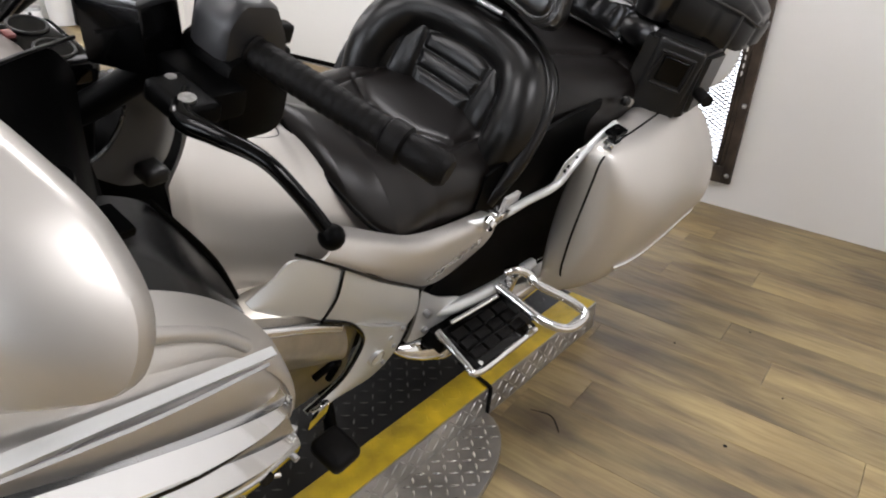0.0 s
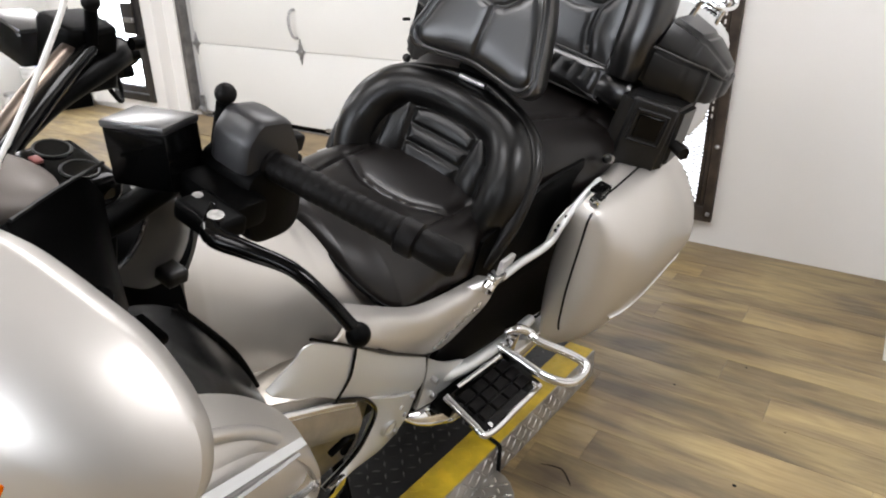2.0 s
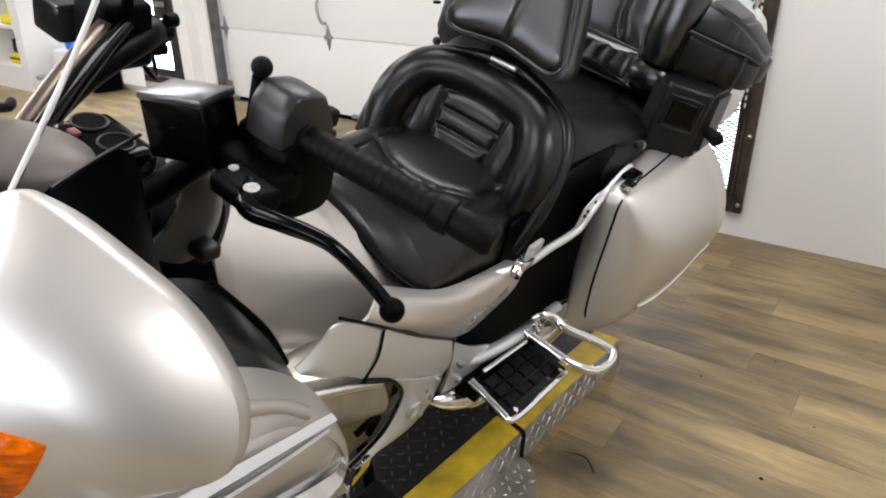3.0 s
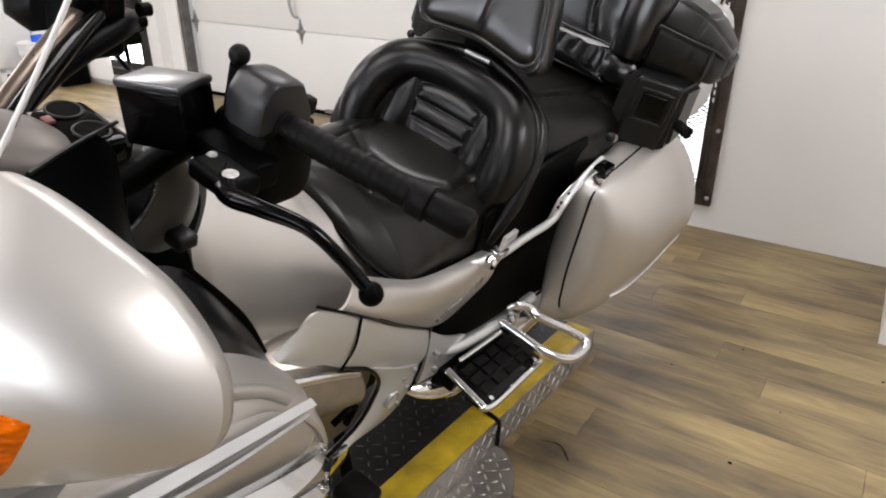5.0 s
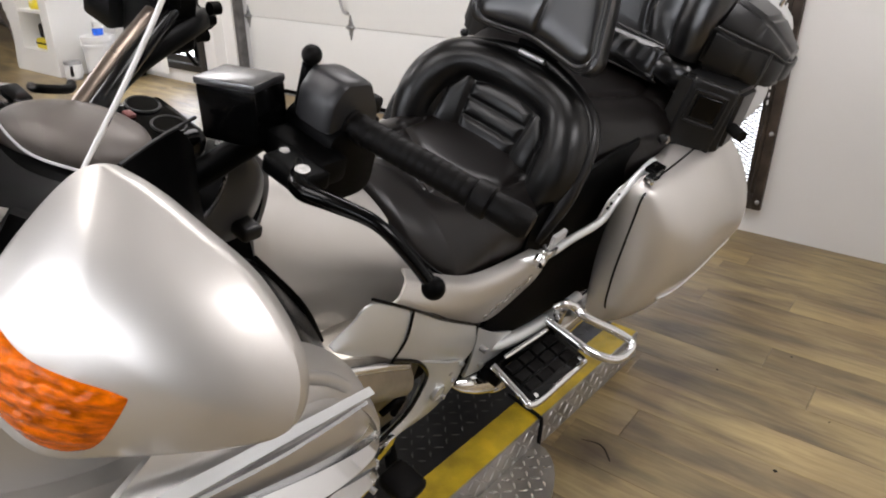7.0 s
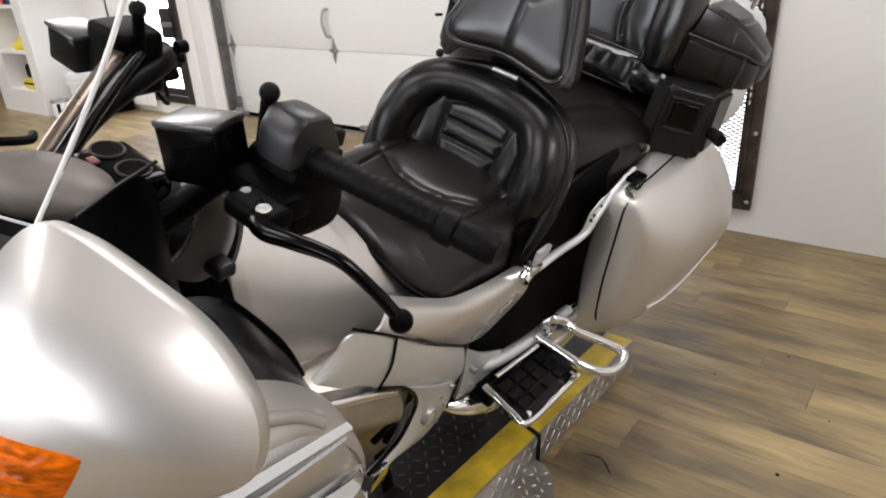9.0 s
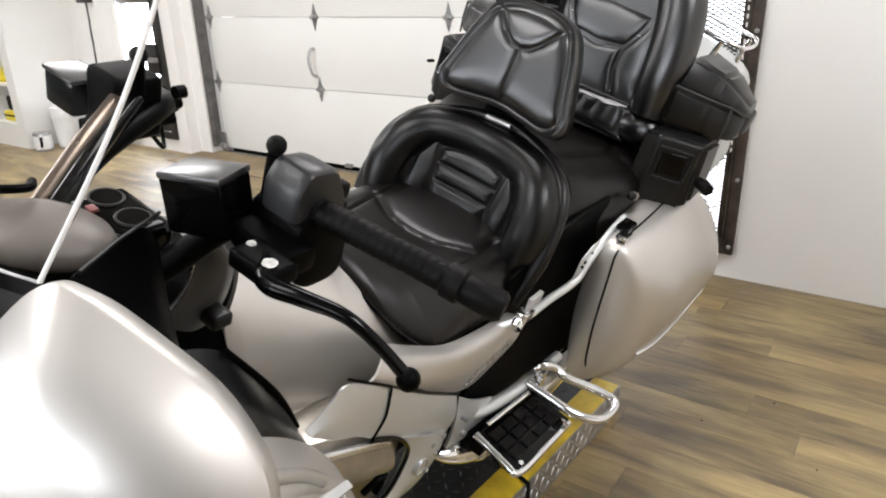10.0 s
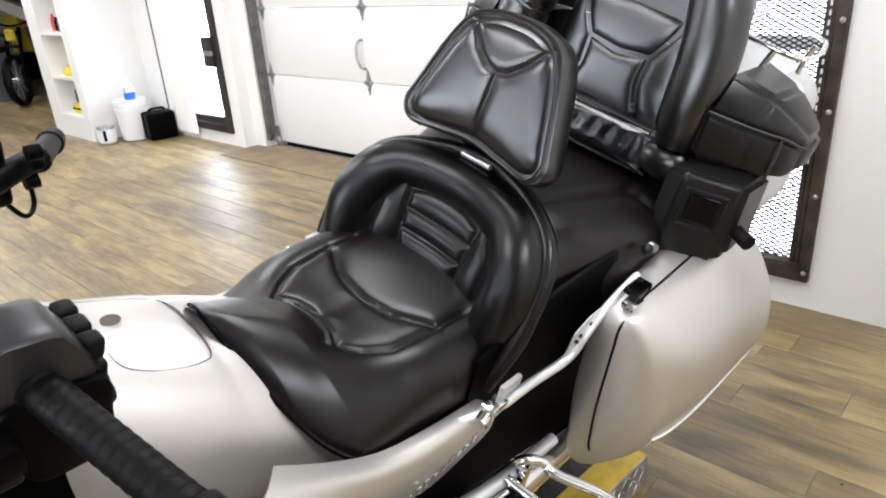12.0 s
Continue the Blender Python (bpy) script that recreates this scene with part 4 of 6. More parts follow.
# saddlebags; those of the far side stand a little closer in
for s in (1, -0.86):
    full = (
        (1.60, ((0.33, 0.78), (0.39, 0.82), (0.455, 0.80), (0.528, 0.725), (0.556, 0.62), (0.552, 0.52), (0.530, 0.435), (0.465, 0.375), (0.385, 0.42), (0.335, 0.60))),
        (1.85, ((0.32, 0.83), (0.40, 0.862), (0.47, 0.835), (0.545, 0.745), (0.575, 0.635), (0.567, 0.535), (0.533, 0.468), (0.46, 0.43), (0.37, 0.45), (0.32, 0.60))),
        (2.08, ((0.32, 0.80), (0.40, 0.83), (0.47, 0.80), (0.545, 0.72), (0.582, 0.63), (0.575, 0.56), (0.54, 0.51), (0.46, 0.485), (0.37, 0.50), (0.32, 0.62))))
    bag_rows = []
    for y, fo, fz in ((1.541, 0.10, 0.74), (1.545, 0.32, 0.84), (1.556, 0.53, 0.92), (1.580, 0.73, 0.97), (1.625, 0.89, 1.0), (1.71, 0.98, 1.0), (1.85, 1.0, 1.0), (2.0, 1.0, 1.0), (2.08, 1.0, 1.0), (2.14, 0.92, 0.96), (2.172, 0.78, 0.87), (2.188, 0.52, 0.70), (2.19, 0.2, 0.5)):
        k = 0 if y < 1.85 else 1
        (ya, sa), (yb, sb) = full[k], full[k + 1]
        w = max(0.0, min(1.0, (y - ya) / (yb - ya)))
        ring = []
        for (xa, za), (xb, zb) in zip(sa, sb):
            x, z = xa + (xb - xa) * w, za + (zb - za) * w
            ring.append(((0.385 + (x - 0.385) * fo if x > 0.385 else 0.385 + (x - 0.385) * (0.55 + 0.45 * fo)) * s, y, 0.61 + (z - 0.61) * (fz if z > 0.61 else min(1.0, fz + 0.10))))
        bag_rows.append(spl(ring, 60, True))
    dense = [spl([r[i] for r in bag_rows], 61) for i in range(60)]
    bag = part("saddlebag", loft([[dense[i][j] for i in range(60)] for j in range(61)]), SILVER, bike, "champagne silver hard saddlebag")
    face = [dense[i][j] for i in range(60) for j in range(2, 26)]
    front = []
    for x, z in ((0.394, 0.79), (0.398, 0.74), (0.404, 0.68), (0.410, 0.62), (0.417, 0.56), (0.427, 0.50), (0.438, 0.45)):
        near = sorted(face, key=lambda p: (p.x / s - x) ** 2 + (p.z - z) ** 2)[:3]
        front.append(Vector((x * s, min(p.y for p in near), z)))
    out = Vector((0.0006 * s, -0.0012, 0))
    ringp = [dense[6][j] for j in range(38, 17, -3)] + front + [dense[42][j] for j in range(18, 39, 3)]
    part("lid_seam", tube([p + out for p in ringp], 0.0030, 150, 6), GLOSS, bag, "thin dark lid joint")
    tl = [dense[31][j] + Vector((0.003 * s, 0, -0.002)) for j in range(20, 46, 3)]
    part("lower_trim", tube(tl, 0.006, 50, 8), CHROME, bag, "chrome lower trim strip")
    part("lid_latch", boxm(Vector((0.385 * s, 1.585, 0.822)), (0.03, 0.045, 0.016), None, 0.004), CHROME, bag, "chrome lid latch")
    part("latch_lip", boxm(Vector((0.372 * s, 1.625, 0.835)), (0.035, 0.07, 0.014), None, 0.006), GLOSS, bag, "black latch cover")
    part("reflector", boxm((0.312 * s, 1.31, 0.700), (0.012, 0.06, 0.030), None, 0.003), PALEGREY, bike, "pale clear reflector tab")
    rail = [(0.285 * s, 1.20, 0.652), (0.318 * s, 1.27, 0.672), (0.33 * s, 1.36, 0.69), (0.345 * s, 1.46, 0.71), (0.347 * s, 1.50, 0.752), (0.346 * s, 1.55, 0.785), (0.346 * s, 1.61, 0.812), (0.348 * s, 1.67, 0.832)]
    rl = part("grab_rail", tube(rail, 0.0105, 40, 12), LIGHT_SILVER, bike, "silver passenger grab rail")
    rp = part("rail_plate", plate([(x * s, y, z) for x, y, z in ((0.338, 1.452, 0.722), (0.336, 1.470, 0.768), (0.338, 1.515, 0.795), (0.340, 1.560, 0.800), (0.344, 1.545, 0.775), (0.345, 1.495, 0.742))], 0.004 * (1 if s > 0 else -1), 0.001), LIGHT_SILVER, rl, "perforated silver mounting plate")
    for y, z in ((1.474, 0.748), (1.484, 0.758), (1.482, 0.741), (1.494, 0.752), (1.515, 0.774)):
        part("plate_hole", cylm((0.334 * s, y, z), (0.3475 * s, y, z), 0.0045, seg=10), GLOSS, rp)
    part("frame_bolt", cylm((0.328 * s, 1.735, 0.873), (0.342 * s, 1.728, 0.875), 0.011, seg=14), GALV, rl)
    part("rail_clamp", boxm((0.316 * s, 1.262, 0.682), (0.03, 0.05, 0.022), None, 0.004), CHROME, rl, "chrome rail clamp")
    part("rail_end", cylm((0.318 * s, 1.225, 0.662), (0.315 * s, 1.25, 0.672), 0.015), CHROME, rl)
    # black inner mudguard between side cover and saddlebag
    g = patch([[(0.25 * s, 1.18, 0.66), (0.27 * s, 1.35, 0.665), (0.29 * s, 1.50, 0.70), (0.30 * s, 1.68, 0.72)], [(0.29 * s, 1.15, 0.54), (0.29 * s, 1.35, 0.52), (0.30 * s, 1.50, 0.50), (0.32 * s, 1.68, 0.50)], [(0.31 * s, 1.02, 0.44), (0.32 * s, 1.30, 0.42), (0.335 * s, 1.50, 0.40), (0.36 * s, 1.68, 0.40)]], 10, 14)
    part("inner_guard", sheet(g, 0.012), BLACK, bike, "black inner mudguard")
    g = patch([[(0.255 * s, 1.27, 0.74), (0.275 * s, 1.45, 0.83), (0.30 * s, 1.64, 0.88)], [(0.265 * s, 1.25, 0.68), (0.29 * s, 1.45, 0.72), (0.315 * s, 1.66, 0.76)], [(0.27 * s, 1.25, 0.60), (0.30 * s, 1.45, 0.58), (0.325 * s, 1.66, 0.58)]], 10, 10)
    part("rear_frame_cover", sheet(g, 0.010), BLACK, bike, "black rear frame cover")
    # side cover with raised badge
    top = [(0.205 * s, 0.84, 0.752), (0.235 * s, 0.93, 0.715), (0.252 * s, 1.03, 0.676), (0.262 * s, 1.15, 0.660), (0.27 * s, 1.27, 0.655)]
    ledge = [(0.245 * s, 0.80, 0.772), (0.268 * s, 0.90, 0.728), (0.288 * s, 1.02, 0.680), (0.30 * s, 1.15, 0.663), (0.306 * s, 1.285, 0.655)]
    mid = [(0.268 * s, 0.76, 0.765), (0.290 * s, 0.88, 0.700), (0.304 * s, 1.00, 0.640), (0.312 * s, 1.14, 0.610), (0.314 * s, 1.28, 0.600)]
    low = [(0.268 * s, 0.73, 0.752), (0.290 * s, 0.85, 0.695), (0.300 * s, 0.98, 0.600), (0.300 * s, 1.12, 0.530), (0.300 * s, 1.24, 0.540)]
    cover = part("side_cover", sheet(patch([top, ledge, mid, low], 24, 18), 0.006), SILVER, bike, "champagne silver side cover with raised badge")
    for i in range(9):
        f = i / 8
        y, z = 1.055 + 0.17 * f, 0.588 + 0.026 * f
        bm = boxm((0.315 * s, y, z), (0.004, 0.014, 0.010 + 0.005 * ((i * 7) % 3)), Matrix(), 0.001)
        part("badge_bar", bm, BADGE, cover)
    # lower cowl under the tank, in separate plates
    K = lambda pts: [(x * s, y, z) for x, y, z in pts]
    part("engine_cowl_front", sheet(ribbon(K([(0.262, 0.596, 0.742), (0.266, 0.64, 0.768), (0.268, 0.684, 0.790), (0.289, 0.774, 0.738)]), K([(0.270, 0.604, 0.728), (0.285, 0.65, 0.70), (0.292, 0.70, 0.675), (0.297, 0.745, 0.640)]), 16, 0.008 * s, 9), 0.006), LIGHT_SILVER, bike, "light silver front engine cowl")
    cw = part("engine_cowl_rear", sheet(ribbon(K([(0.290, 0.782, 0.736), (0.300, 0.90, 0.650), (0.312, 1.034, 0.566)]), K([(0.298, 0.752, 0.638), (0.307, 0.82, 0.592), (0.318, 1.030, 0.470)]), 18, 0.010 * s, 10), 0.006), LIGHT_SILVER, bike, "light silver rear engine cowl")
    part("cowl_arch", sheet(ribbon(K([(0.318, 1.030, 0.472), (0.318, 1.019, 0.389), (0.312, 0.965, 0.330), (0.306, 0.833, 0.335), (0.30, 0.80, 0.300)]), K([(0.307, 0.82, 0.594), (0.309, 0.872, 0.526), (0.306, 0.880, 0.464), (0.302, 0.855, 0.395), (0.296, 0.775, 0.350)]), 26, 0.012 * s, 8), 0.008), LIGHT_SILVER, cw, "curved lower arm of the cowl")
    part("arch_trim", tube(K([(0.300, 0.745, 0.640), (0.309, 0.82, 0.594), (0.312, 0.874, 0.526), (0.309, 0.882, 0.464), (0.305, 0.857, 0.395), (0.299, 0.777, 0.350)]), 0.0045, 50, 8), GLOSS, cw, "dark rubber trim")
    part("cowl_joint", tube(K([(0.292, 0.778, 0.739), (0.304, 0.762, 0.69), (0.298, 0.748, 0.638)]), 0.0028, 20, 6), GLOSS, cw, "dark joint")
    part("cowl_joint", tube(K([(0.314, 1.036, 0.566), (0.322, 1.034, 0.47), (0.320, 1.022, 0.389)]), 0.0028, 20, 6), GLOSS, cw, "dark joint")
    part("cowl_joint", tube(K([(0.262, 0.684, 0.797), (0.291, 0.776, 0.745), (0.301, 0.90, 0.657), (0.312, 1.034, 0.572)]), 0.003, 24, 6), GLOSS, cw, "dark joint")
    for y, z in ((0.99, 0.43), (1.005, 0.475), (0.962, 0.475), (0.97, 0.39)):
        part("cowl_screw", cylm((0.316 * s, y, z), (0.329 * s, y, z), 0.006, seg=10), GALV, cw)
    part("cowl_emblem", cylm((0.316 * s, 0.935, 0.43), (0.328 * s, 0.935, 0.43), 0.022, seg=24), LIGHT_SILVER, cw)
    part("emblem_ring", tube([(0.328 * s, 0.935 + 0.019 * math.cos(q), 0.43 + 0.019 * math.sin(q)) for q in (k * math.pi / 4 for k in range(8))], 0.002, 32, 6, True), GALV, cw)
    # rear corner plate behind the cowl
    part("pivot_plate", sheet(ribbon(K([(0.315, 1.042, 0.560), (0.325, 1.12, 0.505), (0.335, 1.20, 0.470)]), K([(0.325, 1.045, 0.40), (0.335, 1.10, 0.40), (0.34, 1.17, 0.415)]), 14, 0.006 * s, 7), 0.008), LIGHT_SILVER, bike, "light silver pivot plate")
    for y, z in ((1.07, 0.49), (1.085, 0.43)):
        part("plate_bolt", cylm((0.325 * s, y, z), (0.343 * s, y, z), 0.008, seg=10), GALV, bike)
    # engine seen in the opening
    part("valve_cover", sheet(ribbon(K([(0.262, 0.60, 0.70), (0.275, 0.70, 0.655), (0.285, 0.83, 0.575)]), K([(0.262, 0.62, 0.56), (0.272, 0.72, 0.50), (0.275, 0.85, 0.43)]), 18, 0.03 * s, 10), 0.01), CAST, bike, "cast beige valve cover")
    part("cover_ridge", tube(K([(0.285, 0.60, 0.69), (0.297, 0.70, 0.648), (0.300, 0.80, 0.59)]), 0.010, 20, 10), CHROME, bike, "bright cover ridge")
    part("hose", tube(K([(0.28, 0.80, 0.42), (0.29, 0.83, 0.45), (0.285, 0.86, 0.43), (0.28, 0.85, 0.38)]), 0.008, 20, 8), BLACK, bike)
    part("lever_bracket", boxm((0.312 * s, 0.80, 0.335), (0.012, 0.05, 0.06), Matrix(), 0.003), CHROME, bike, "bright pedal bracket")
    # frame tube with footboard
    part("frame_cover", tube([(0.31 * s, 1.10, 0.455), (0.335 * s, 1.16, 0.452), (0.355 * s, 1.25, 0.458), (0.368 * s, 1.36, 0.465), (0.375 * s, 1.48, 0.47)], 0.026, 24, 14, radii=(0.016, 0.017, 0.016, 0.015, 0.014)), LIGHT_SILVER, bike, "silver swingarm cover")
    part("exhaust_shield", tube([(0.305 * s, 1.03, 0.375), (0.325 * s, 1.07, 0.365), (0.345 * s, 1.14, 0.352), (0.35 * s, 1.26, 0.34), (0.35 * s, 2.0, 0.34)], 0.045, 40, 18, radii=(0.010, 0.026, 0.036, 0.044, 0.05)), CHROME, bike, "chrome silencer")
    fm = Matrix.Translation((0.43 * s, 1.218, 0.424)) @ Matrix.Rotation(radians(4 * s), 4, "Y") @ Matrix.Rotation(radians(-3 * s), 4, "Z")
    fb = part("footboard", boxm((0, 0, 0), (0.125, 0.25, 0.016), fm, 0.006), GLOSS, bike, "chrome passenger footboard with black rubber treads")
    for r in range(3):
        for q in range(4):
            part("tread", boxm((-0.030 + 0.030 * r, -0.080 + 0.052 * q, 0.010), (0.024, 0.044, 0.010), fm, 0.003), RUBBER, fb)
    for y in (-0.10, 0.10):
        part("board_screw", cylm(fm @ Vector((0.054, y, 0.006)), fm @ Vector((0.054, y, 0.012)), 0.006, seg=10), CHROME, fb)
    part("board_rim", tube([fm @ Vector(p) for p in ((-0.062, -0.125, 0.012), (0.03, -0.128, 0.004), (0.064, -0.118, 0.0), (0.066, 0.0, 0.0), (0.064, 0.118, 0.0))], 0.009, 40, 10), CHROME, fb)
    part("toe_bar", cylm(fm @ Vector((-0.058, -0.09, 0.022)), fm @ Vector((-0.05, 0.08, 0.03)), 0.006), CHROME, fb)
    part("board_mount", boxm((0.36 * s, 1.19, 0.40), (0.06, 0.18, 0.04), None, 0.008), BLACK, bike)
    hb = [(x * s, y, z) for x, y, z in ((0.37, 1.33, 0.51), (0.388, 1.345, 0.525), (0.41, 1.372, 0.514), (0.441, 1.378, 0.502), (0.524, 1.428, 0.482), (0.568, 1.436, 0.468), (0.562, 1.375, 0.452), (0.506, 1.332, 0.456), (0.414, 1.317, 0.468), (0.37, 1.31, 0.475))]
    part("crash_bar", tube(hb, 0.0115, 70, 12), CHROME, bike, "chrome rear guard loop")
    part("bar_clamp", boxm((0.385 * s, 1.345, 0.47), (0.025, 0.03, 0.07), None, 0.004), CHROME, bike)

# engine, frame core, mudguard and wheels
part("engine_core", boxm((0, 0.72, 0.42), (0.50, 0.52, 0.34), None, 0.05, 3), CAST, bike, "cast grey engine block")
for s in (1, -1):
    part("cylinder_head", boxm((0.19 * s, 0.70, 0.50), (0.12, 0.30, 0.20), None, 0.03, 3), CAST, bike, "cast cylinder head cover")
    part("engine_guard", tube([(0.22 * s, 0.44, 0.30), (0.36 * s, 0.46, 0.36), (0.41 * s, 0.50, 0.47), (0.38 * s, 0.48, 0.56)], 0.014, 24, 10), CHROME, bike, "chrome engine guard")
part("frame_core", boxm((0, 1.52, 0.58), (0.42, 0.80, 0.22), None, 0.04), BLACK, bike)
part("belly", boxm((0, 0.98, 0.42), (0.42, 0.30, 0.30), None, 0.03), BLACK, bike)


def wheel(y, r, w):
    bm = bmesh.new()
    ringz = []
    for i in range(48):
        a = 2 * math.pi * i / 48
        prof = [(-w / 2, -0.07), (-w / 2 * 1.05, -0.03), (-w * 0.35, -0.006), (0, 0), (w * 0.35, -0.006), (w / 2 * 1.05, -0.03), (w / 2, -0.07)]
        ringz.append([(q, y + (r + d) * math.cos(a), r + 0.002 + (r + d) * math.sin(a)) for q, d in prof])
    ringz.append(ringz[0])
    bm.free()
    g = loft(ringz, True, False)
    bmesh.ops.remove_doubles(g, verts=g.verts, dist=1e-6)
    wh = part("wheel", g, RUBBER, bike, "black road tyre on alloy rim")
    h = bmesh.new()
    for i in range(5):
        a = 2 * math.pi * i / 5
        cyl_into(h, (0, y, r), (0, y + (r - 0.07) * math.cos(a), r + (r - 0.07) * math.sin(a)), 0.03, 0.022)
    cyl_into(h, (-w * 0.55, y, r), (w * 0.55, y, r), 0.06)
    part("rim", h, CAST, wh)


wheel(0.16, 0.325, 0.13)
wheel(1.86, 0.31, 0.18)
part("side_stand", tube([(0.20, 0.95, 0.22), (0.30, 0.92, 0.10), (0.40, 0.90, -0.14)], 0.016, 12, 10), BLACK, bike)
part("gear_pedal", boxm((0.385, 0.789, 0.306), (0.085, 0.075, 0.04), Matrix(), 0.018, 3), RUBBER, bike, "worn black rubber foot peg")
part("pedal_link", tube([(0.33, 0.62, 0.40), (0.35, 0.60, 0.37), (0.345, 0.62, 0.34), (0.36, 0.66, 0.32)], 0.006, 20, 8), CHROME, bike)

# handlebars with controls; the bars are turned slightly to the right
bars = part("handlebar", tube([(-0.34, 0.78, 1.02), (-0.27, 0.70, 1.04), (-0.19, 0.53, 1.02), (-0.10, 0.38, 0.97), (0.0, 0.36, 0.95), (0.08, 0.44, 1.0), (0.15, 0.535, 1.10), (0.25, 0.551, 1.156)], 0.019, 50, 12), BLACK, bike, "black handlebar with rubber grips and controls")
for root, tip, s in (((0.246, 0.550, 1.156), (0.503, 0.601, 1.140), 1), ((-0.33, 0.775, 1.02), (-0.515, 0.872, 0.952), -1)):
    a, b = Vector(root), Vector(tip)
    bm = bmesh.new()
    rings = []
    d = (b - a).normalized()
    x = d.cross(Vector((0, 0, 1))).normalized()
    y = x.cross(d)
    prof = [(0, 0.019), (0.04, 0.0205), (0.05, 0.0175)]
    for i in range(14):
        f = 0.06 + 0.60 * i / 13
        prof += [(f, 0.0178), (f + 0.018, 0.0184), (f + 0.036, 0.0184), (f + 0.040, 0.0178)]
    prof += [(0.71, 0.0215), (0.715, 0.0225), (0.79, 0.0225), (0.80, 0.0175), (0.82, 0.0185), (0.975, 0.0195), (1.0, 0.015)]
    for f, r in prof:
        rings.append([a + (b - a) * f + r * (math.cos(k * math.pi / 10) * x + math.sin(k * math.pi / 10) * y) for k in range(20)])
    bm.free()
    gr = part("grip", loft(rings), RUBBER, bars, "black rubber grip")
RES_M = Matrix.Translation((0.149, 0.481, 1.176)) @ Matrix.Rotation(radians(14), 4, "Z") @ Matrix.Rotation(radians(-15), 4, "Y")
res = part("clutch_reservoir", boxm((-0.016, 0, -0.038), (0.088, 0.060, 0.072), RES_M, 0.006), GLOSS, bars, "black fluid reservoir box")
part("reservoir_cap", boxm((-0.016, 0, 0), (0.090, 0.062, 0.010), RES_M, 0.004), CAPGLOSS, bars)
core = [(0.509, 1.150), (0.510, 1.184), (0.513, 1.192), (0.524, 1.208), (0.532, 1.213), (0.568, 1.209), (0.578, 1.204), (0.594, 1.174), (0.598, 1.164), (0.600, 1.145), (0.575, 1.138), (0.530, 1.140)]
rings = []
for x, f in ((0.192, 0.60), (0.194, 0.82), (0.199, 0.94), (0.210, 1.0), (0.243, 1.0), (0.252, 0.965), (0.256, 0.90), (0.257, 0.75)):
    rings.append([(x, 0.556 + (y - 0.556) * f, 1.17 + (z - 1.17) * f) for y, z in core])
swb = part("switch_box", loft(rings), SATIN, bars, "dark grey switch housing")
part("switch_lower", loft([spl([(x, 0.567 + (y - 0.567) * f, 1.09 + (z - 1.09) * f) for y, z in ((0.516, 1.150), (0.60, 1.145), (0.606, 1.10), (0.602, 1.055), (0.57, 1.045), (0.525, 1.06))], 40, True) for x, f in ((0.176, 0.8), (0.180, 0.97), (0.19, 1.0), (0.252, 1.0), (0.262, 0.95), (0.266, 0.8))]), BLACK, bars)
btn_m = Matrix.Translation((0.216, 0.588, 1.110)) @ Matrix.Rotation(radians(-8), 4, "X")
for r in range(5):
    for q in range(3):
        wide = 0.022 if (r + q) % 3 else 0.020
        part("button", boxm((-0.024 + 0.025 * q, 0.004 + 0.003 * (r % 2), -0.050 + 0.027 * r), (wide, 0.020, 0.023), btn_m, 0.006, 3), RUBBER, swb)
part("rocker_button", lathe([(0.004, 0.0), (0.012, 0.002), (0.013, 0.014), (0.010, 0.019), (0.003, 0.021)], 18, btn_m @ Matrix.Translation((0.020, 0.010, -0.012)) @ Matrix.Rotation(radians(-90), 4, "X")), GREYPL, swb)
part("print_mark", boxm((0.2575, 0.556, 1.150), (0.001, 0.022, 0.004), Matrix()), GREYPL, swb, "small worn print mark")
ballm = part("ball_mount", cylm((0.187, 0.532, 1.13), (0.189, 0.535, 1.206), 0.010), BLACK, bars, "black ball mount")
bm = bmesh.new()
bmesh.ops.create_uvsphere(bm, u_segments=20, v_segments=12, radius=0.0125, matrix=Matrix.Translation((0.189, 0.535, 1.218)))
part("ball", bm, RUBBER, ballm)
part("perch", boxm((0.236, 0.500, 1.116), (0.10, 0.05, 0.036), Matrix.Rotation(0, 4, "Z"), 0.01), BLACK, bars)
part("lever_clamp", boxm((0.272, 0.452, 1.127), (0.070, 0.046, 0.026), Matrix(), 0.009, 3), BLACK, bars)
for p, rad in (((0.247, 0.456, 1.1405), 0.0060), ((0.290, 0.444, 1.1435), 0.0088)):
    part("perch_bolt", cylm((p[0], p[1], p[2] - 0.010), (p[0], p[1] - 0.001, p[2]), rad, seg=16), BOLTST, bars, "worn steel bolt head")
lev = part("clutch_lever", tube([(0.268, 0.458, 1.128), (0.305, 0.428, 1.132), (0.35, 0.430, 1.140), (0.40, 0.445, 1.140), (0.44, 0.460, 1.118), (0.474, 0.472, 1.092)], 0.009, 40, 10, radii=(0.013, 0.012, 0.010, 0.008, 0.0075, 0.008)), GLOSS, bars, "gloss black clutch lever")
bm = bmesh.new()
bmesh.ops.create_uvsphere(bm, u_segments=18, v_segments=12, radius=0.0135, matrix=Matrix.Translation((0.475, 0.473, 1.090)))
part("lever_ball", bm, BLACK, lev)

for k, o in enumerate((-0.016, 0.016)):
    part("bar_arm", tube([(-0.10 + o, 0.40, 1.0), (-0.19 + o, 0.53, 1.045), (-0.285 + o, 0.66, 1.07)], 0.015, 16, 10), GLOSS if k else BRONZE, bars, "polished handlebar arm")
